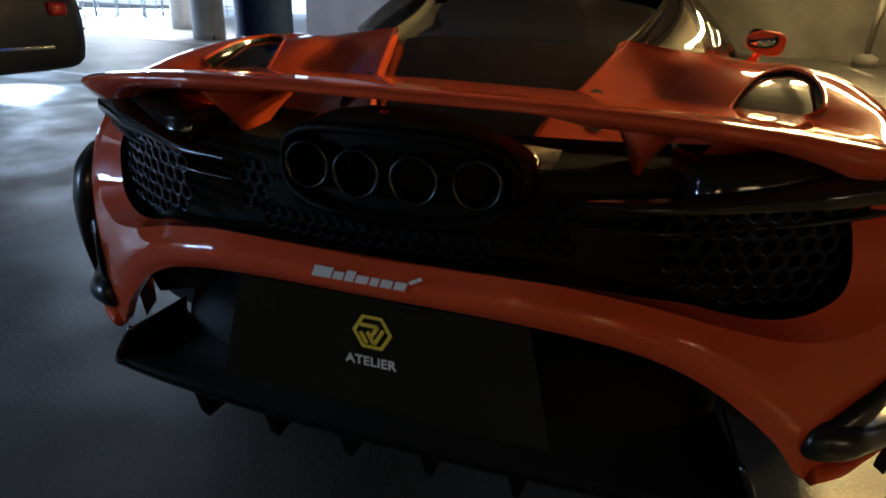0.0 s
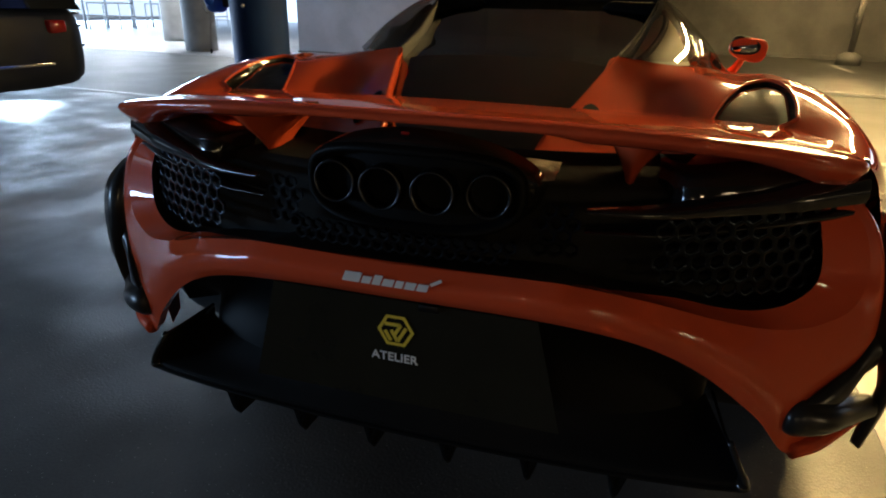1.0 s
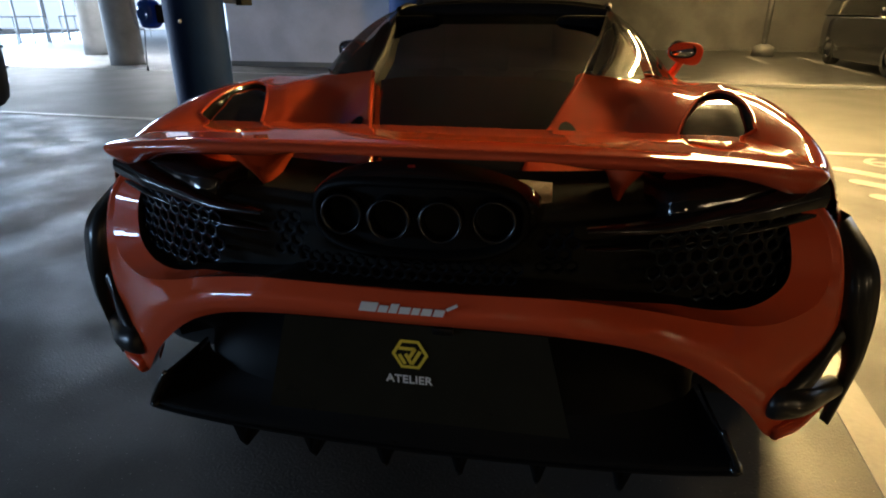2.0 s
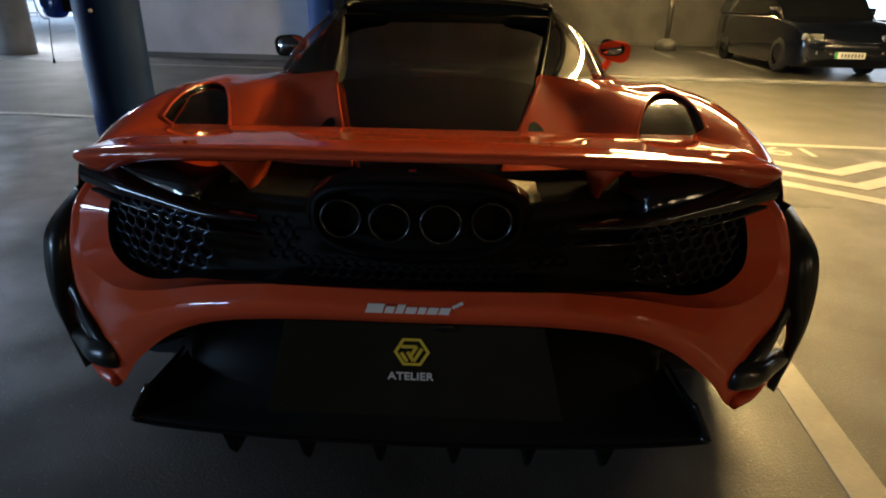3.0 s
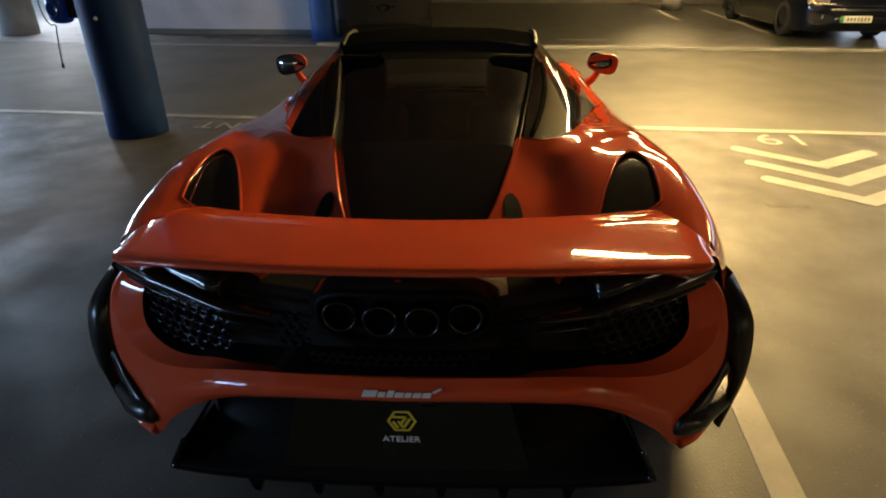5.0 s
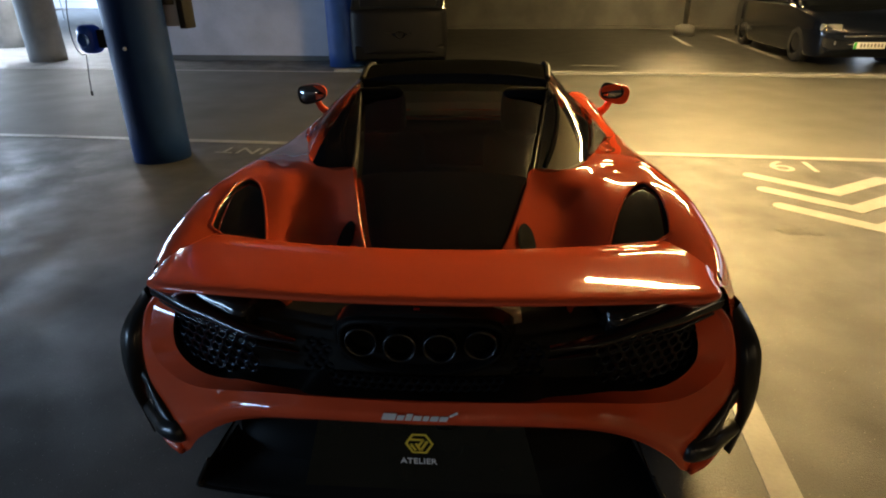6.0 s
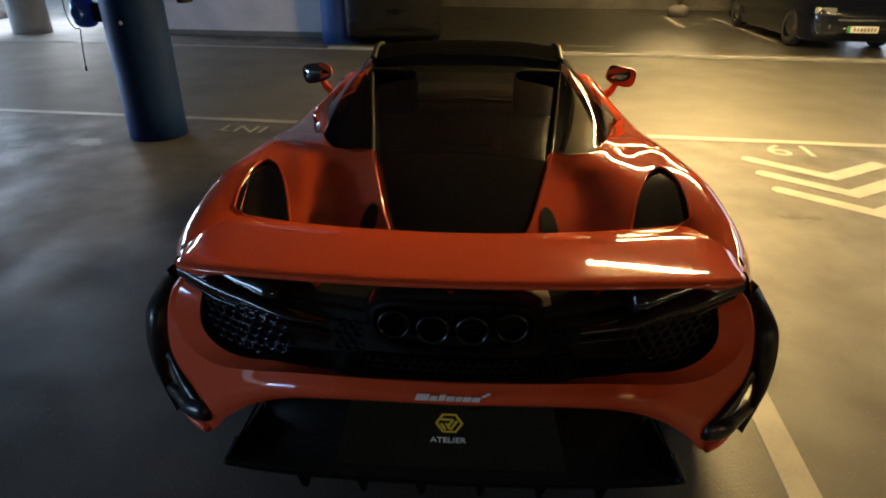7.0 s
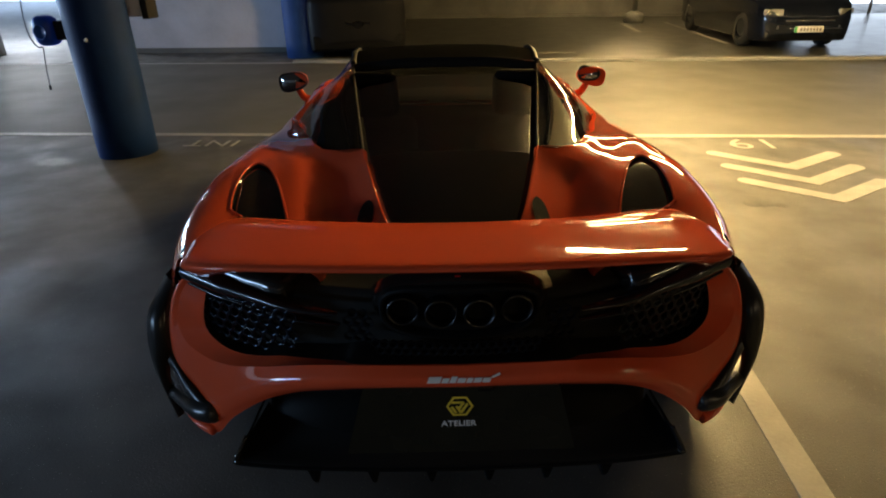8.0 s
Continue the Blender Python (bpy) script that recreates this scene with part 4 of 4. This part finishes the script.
both("roof_rail", tube([tuple(p) for p in curve(RAIL, 40)], 0.014, 8), LIPMAT, car)
part("cowl", sheet([[(x, y, z - 0.02 * (x / 0.7) ** 2) for y, z in ((3.02, 0.74), (3.12, 0.745), (3.24, 0.73), (3.36, 0.69))] for x in np.linspace(-0.64, 0.64, 12)]), BLACK_MATTE, car, "black cowl under the windscreen")
part("cabin_floor", box(-0.8, 0.8, 1.35, 3.15, 0.24, 0.27), SEAT, car)
part("bulkhead", sheet([[(x, 1.35 + 0.02 * v, 0.25 + v * 0.62) for v in (0, 0.5, 1)] for x in np.linspace(-0.55, 0.55, 6)]), SEAT, car)
part("dashboard", box(-0.74, 0.74, 2.75, 3.1, 0.45, 0.70, 0.05), SEAT, car)
for sx in (-0.36, 0.36):
    seat = part("seat", merged(box(sx - 0.22, sx + 0.22, 1.95, 2.45, 0.27, 0.45, 0.05), box(sx - 0.21, sx + 0.21, 1.80, 1.95, 0.40, 0.90, 0.05)), SEAT, car, "black bucket seat")
    part("headrest", box(sx - 0.125, sx + 0.125, 1.80, 1.91, 0.90, 1.125, 0.05, 3), SEAT, seat)

# door mirrors
for s, fw, fh, fx, fz, fk, nod in ((-1, 0.088, 0.054, 0.0, 0.0, 0.22, -4), (1, 0.068, 0.040, -0.017, 0.010, -0.30, -13)):
    pod = bmesh.new()
    bmesh.ops.create_uvsphere(pod, u_segments=24, v_segments=14, radius=1)
    for v in pod.verts:
        y = v.co.y
        v.co = Vector((math.copysign(abs(v.co.x) ** 0.75, v.co.x) * 0.096, max(y, -0.25) * 0.085, math.copysign(abs(v.co.z) ** 0.75, v.co.z) * 0.060 * (1.0 + 0.22 * v.co.x * s)))
    pod.transform(pose(s * 0.985, 2.86, 0.915, 0, s * 8, 0))
    mirror = part("door_mirror", pod, PAINT, car, "orange door mirror")
    face = lathe([(1.0, 0.004), (0.96, 0.0), (0.001, 0.0)], 28)
    for v in face.verts:
        v.co = Vector((math.copysign(abs(v.co.x) ** 0.7, v.co.x) * fw + fx, v.co.z - 0.026, math.copysign(abs(v.co.y) ** 0.7, v.co.y) * fh * (1.0 + fk * v.co.x * s) + fz))
    face.transform(pose(s * 0.985, 2.86, 0.915, 0, s * 8, 0) @ pose(0, 0, 0, nod, 0, -s * 4))
    part("mirror_face", face, MIRROR, mirror, "mirror glass")
    rimm = tube([(math.copysign(abs(math.cos(a)) ** 0.7, math.cos(a)) * (fw + 0.002) + fx, -0.025, math.copysign(abs(math.sin(a)) ** 0.7, math.sin(a)) * (fh + 0.002) * (1.0 + fk * s * math.cos(a)) + fz) for a in [k * math.tau / 32 for k in range(32)]], 0.005, 8, True)
    rimm.transform(pose(s * 0.985, 2.86, 0.915, 0, s * 8, 0) @ pose(0, 0, 0, nod, 0, -s * 4))
    part("mirror_frame", rimm, BLACK_MATTE, mirror, "black mirror frame")
    part("stalk", tube(curve([(s * 0.90, 2.97, 0.765), (s * 0.945, 2.93, 0.80), (s * 0.975, 2.89, 0.875)], 10), [0.03 - 0.0012 * i for i in range(10)], 10), PAINT, mirror)

# black winglets at the bumper's corners

def fin_depth(p):
    return 0.028 + 0.075 * min(1, max(0, (p[2] - 0.44) / 0.12))


blade_in = curve([(0.885, 0.50, 0.70), (0.905, 0.43, 0.62), (0.912, 0.41, 0.52), (0.940, 0.425, 0.43), (0.957, 0.432, 0.36), (0.956, 0.44, 0.29), (0.952, 0.45, 0.205)], 40)
blade_out = curve([(0.945, 0.54, 0.705), (0.975, 0.44, 0.63), (0.985, 0.41, 0.54), (0.988, 0.41, 0.42), (0.986, 0.43, 0.31), (0.978, 0.45, 0.195)], 40)
both("winglet", sheet([[a, a * 0.5 + b * 0.5 + np.array((0, -0.016, 0)), b, b + np.array((-0.004, fin_depth(b) * 0.5, 0)), a + np.array((0.012, fin_depth(a), 0)), a] for a, b in zip(blade_in, blade_out)], False, False), CARBON, car, "black aerodynamic winglet")
leg_a = curve([(0.912, 0.43, 0.50), (0.87, 0.375, 0.445), (0.815, 0.325, 0.41), (0.755, 0.283, 0.372)], 20)
leg_b = curve([(0.940, 0.43, 0.420), (0.912, 0.425, 0.380), (0.897, 0.412, 0.330), (0.86, 0.37, 0.318), (0.80, 0.31, 0.330)], 20)
both("winglet_arm", sheet([[a + np.array((0.01, 0.04, 0)), a, (a + b) / 2 + np.array((0.004, -0.022, 0)), b + np.array((0.0, -0.010, 0)), b + np.array((-0.010, 0.012, 0.010))] for a, b in zip(leg_a - np.array((-0.008, 0.016, 0)), leg_b)]), CARBON, car, "black inner arm of the winglet")
pod_line = curve([(0.755, 0.302, 0.348), (0.78, 0.298, 0.346), (0.825, 0.316, 0.340), (0.88, 0.368, 0.326), (0.955, 0.440, 0.310)], 30)
pod_size = [0.047 * min(1.0, math.sqrt(max(0.02, 1 - (1 - min(1.0, k / 7)) ** 2))) * (1.0 - 0.45 * k / 29) for k in range(30)]
both("corner_duct", tube([tuple(p) for p in pod_line], pod_size, 22), CARBON, car, "gloss black rounded duct at the bumper corner")
both("corner_lip", tube([tuple(p) for p in curve([(0.79, 0.312, 0.252), (0.84, 0.335, 0.262), (0.89, 0.378, 0.276), (0.952, 0.440, 0.285)], 16)], [0.020 - 0.0006 * k for k in range(16)], 12), PAINT, bumper, "thin orange lip under the duct")

# diffuser with plate panel and fins
DTOP = [(0.70, 0.36, 0.33), (0.66, 0.30, 0.42), (0.57, 0.25, 0.50), (0.42, 0.19, 0.56), (0.22, 0.14, 0.58), (0.0, 0.125, 0.585)]
DLOW = [(0.63, 0.42, 0.30), (0.61, 0.36, 0.30), (0.55, 0.30, 0.30), (0.42, 0.25, 0.295), (0.22, 0.22, 0.295), (0.0, 0.21, 0.295)]
diffuser = part("diffuser", sheet(skin([DTOP, mid(DTOP, DLOW, -0.05), DLOW], 50, 14), True, True), LIPMAT, car, "black rear diffuser")
LIPR = [(0.69, 0.205, 0.229), (0.60, 0.195, 0.225), (0.45, 0.185, 0.22), (0.22, 0.18, 0.214), (0.0, 0.178, 0.212)]
lip = skin([[(0.62, 0.36, 0.32), (0.58, 0.32, 0.31), (0.45, 0.26, 0.30), (0.22, 0.22, 0.30), (0.0, 0.21, 0.30)], [(0.66, 0.29, 0.268), (0.59, 0.26, 0.262), (0.45, 0.22, 0.258), (0.22, 0.20, 0.255), (0.0, 0.198, 0.254)],
            [(x, y, z + 0.008) for x, y, z in LIPR], [(x, y - 0.004, z - 0.004) for x, y, z in LIPR], [(x, y + 0.02, z - 0.014) for x, y, z in LIPR],
            [(0.64, 0.62, 0.20), (0.58, 0.62, 0.20), (0.45, 0.62, 0.19), (0.22, 0.62, 0.19), (0.0, 0.62, 0.19)]], 60, 24)
part("diffuser_lip", sheet(lip, True, True), LIPMAT, diffuser, "satin black diffuser lip")
knob = bmesh.new()
bmesh.ops.create_uvsphere(knob, u_segments=14, v_segments=10, radius=0.017)
knob.transform(Matrix.Translation((0.688, 0.212, 0.226)) @ Matrix.Diagonal((1.0, 1.6, 0.9, 1)))
both("lip_tip", knob, BLACK_GLOSS, diffuser)
FENCE = skin([[(0.655, 0.212, 0.318), (0.672, 0.203, 0.285), (0.690, 0.198, 0.250), (0.702, 0.200, 0.222)], [(0.648, 0.225, 0.318), (0.664, 0.216, 0.285), (0.682, 0.212, 0.250), (0.694, 0.214, 0.222)],
              [(0.640, 0.38, 0.318), (0.655, 0.38, 0.285), (0.670, 0.38, 0.250), (0.680, 0.38, 0.222)]], 12, 10)
both("lip_fence", sheet(FENCE, False, False, 0.006), BLACK_GLOSS, diffuser, "upright end of the diffuser lip")
for fx in (-0.455, -0.27, -0.09, 0.09, 0.27, 0.455):
    fy = 0.160 + 0.05 * fx * fx
    prof = [(-0.042, 0.0), (-0.024, -0.022), (-0.008, -0.066), (0.0, -0.072), (0.008, -0.066), (0.024, -0.022), (0.042, 0.0)]
    fin = sheet([[(fx + px * k, fy + dy, 0.216 + 1.35 * pz * h) for px, pz in prof] for dy, k, h in ((0.03, 0.2, 0.05), (0.012, 0.75, 0.7), (0.03, 0.9, 0.95), (0.12, 1.0, 1.0), (0.42, 1.0, 1.0))], False, True)
    part("diffuser_fin", fin, LIPMAT, diffuser)
plate = prism([(-0.27, 0.235), (0.27, 0.235), (0.33, 0.0), (-0.33, 0.0)], 0.008)
plate.transform(pose(0, 0.125, 0.325, 90, 0, 0))
plate_ob = part("plate_panel", plate, PLATE, car, "smoked black plate panel with a yellow hexagonal emblem", False)

# emblem: a yellow hexagon ring with bent strokes, and a word under it
EMB = pose(-0.004, 0.1155, 0.493, 90, 0, 0)


def hexa(r):
    return [(r * math.cos(radians(60 * k)), r * math.sin(radians(60 * k))) for k in range(6)]


ring = bmesh.new()
a, b = hexa(0.0385), hexa(0.031)
for k in range(6):
    q = [a[k], a[(k + 1) % 6], b[(k + 1) % 6], b[k]]
    ring.faces.new([ring.verts.new((x, y, 0.001)) for x, y in q])
ring.transform(EMB)
part("emblem", ring, YELLOW, plate_ob, "yellow hexagonal emblem", False)


def strokes(lines, w, m, depth=0.0012):
    out = []
    for p, q in lines:
        p, q = Vector(p), Vector(q)
        n = Vector((-(q - p).y, (q - p).x)).normalized() * w / 2
        out.append(prism([tuple(p - n), tuple(q - n), tuple(q + n), tuple(p + n)], depth))
    bm = merged(*out)
    bm.transform(m)
    return bm


part("emblem_stroke", strokes([((-0.023, 0.013), (0.011, 0.013)), ((0.011, 0.0135), (-0.002, -0.0085)), ((-0.0225, -0.002), (-0.0105, -0.0235)), ((-0.0095, 0.0), (0.0035, -0.0235)), ((0.0035, -0.0235), (0.0215, 0.0085))], 0.0072, EMB), YELLOW, plate_ob, "", False)
cu = bpy.data.curves.new("lettering", "FONT")
cu.body, cu.size, cu.extrude, cu.align_x, cu.offset, cu.space_character = "ATELIER", 0.0265, 0.0006, "CENTER", 0.0004, 1.03
cu.materials.append(WHITE)
lettering = new("lettering", cu)
lettering.parent = plate_ob
lettering.matrix_basis = EMB @ pose(-0.003, -0.0695, 0.0012)
lettering["label"] = "white printed capital letters"
# small grey block in place of a reflection above the plate
part("glint_block", box(0.045, 0.085, 0.108, 0.118, 0.548, 0.563, 0.002), STEEL, car, "small grey block standing in for a reflection")
# silver wordmark as plain shapes
x0 = -0.092
for wdt, hgt in ((0.034, 0.019), (0.018, 0.014), (0.016, 0.019), (0.021, 0.014), (0.015, 0.014), (0.020, 0.014), (0.020, 0.014)):
    bar = prism([(x0, -0.008), (x0 + wdt, -0.008), (x0 + wdt + hgt * 0.35, -0.008 + hgt), (x0 + hgt * 0.35, -0.008 + hgt)], 0.002)
    bar.transform(pose(0, 0.070, 0.619, 84, 0, 0))
    part("wordmark_bar", bar, SILVER, bumper, "silver bar of the wordmark", False)
    x0 += wdt + 0.0035
part("wordmark_swoosh", strokes([((0.080, 0.006), (0.100, 0.017))], 0.006, pose(0, 0.071, 0.619, 84, 0, 0), 0.002), SILVER, bumper, "", False)

# floor pan under the body
part("floor_pan", box(-0.63, 0.63, 0.63, 4.3, 0.14, 0.20, 0.02), BLACK_MATTE, car)

# wheels
for s in (-1, 1):
    for ay, w in ((REAR_AXLE, 0.30), (FRONT_AXLE, 0.245)):
        hub = thing("wheel", "", "")
        hub.parent = car
        hub.matrix_basis = pose(s * 0.828, ay, TYRE, 0, 90, 0)
        t = part("tyre", lathe([(0.25, -w / 2), (0.31, -w / 2), (0.338, -w / 2 + 0.02), (TYRE, -w / 2 + 0.05), (TYRE, w / 2 - 0.05), (0.338, w / 2 - 0.02), (0.31, w / 2), (0.25, w / 2)], 48), RUBBER, hub, "black tyre")
        rim = [lathe([(0.25, -w / 2 + 0.01), (0.235, -w / 2 + 0.03), (0.235, w / 2 - 0.03), (0.25, w / 2 - 0.01)], 40)]
        for k in range(10):
            sp = box(0.03, 0.245, -0.014, 0.014, s * (w / 2 - 0.05) - 0.012, s * (w / 2 - 0.05) + 0.012, 0.005)
            sp.transform(pose(0, 0, 0, 0, 0, 36 * k))
            rim.append(sp)
        part("rim", merged(*rim), RIM, hub, "dark alloy rim")
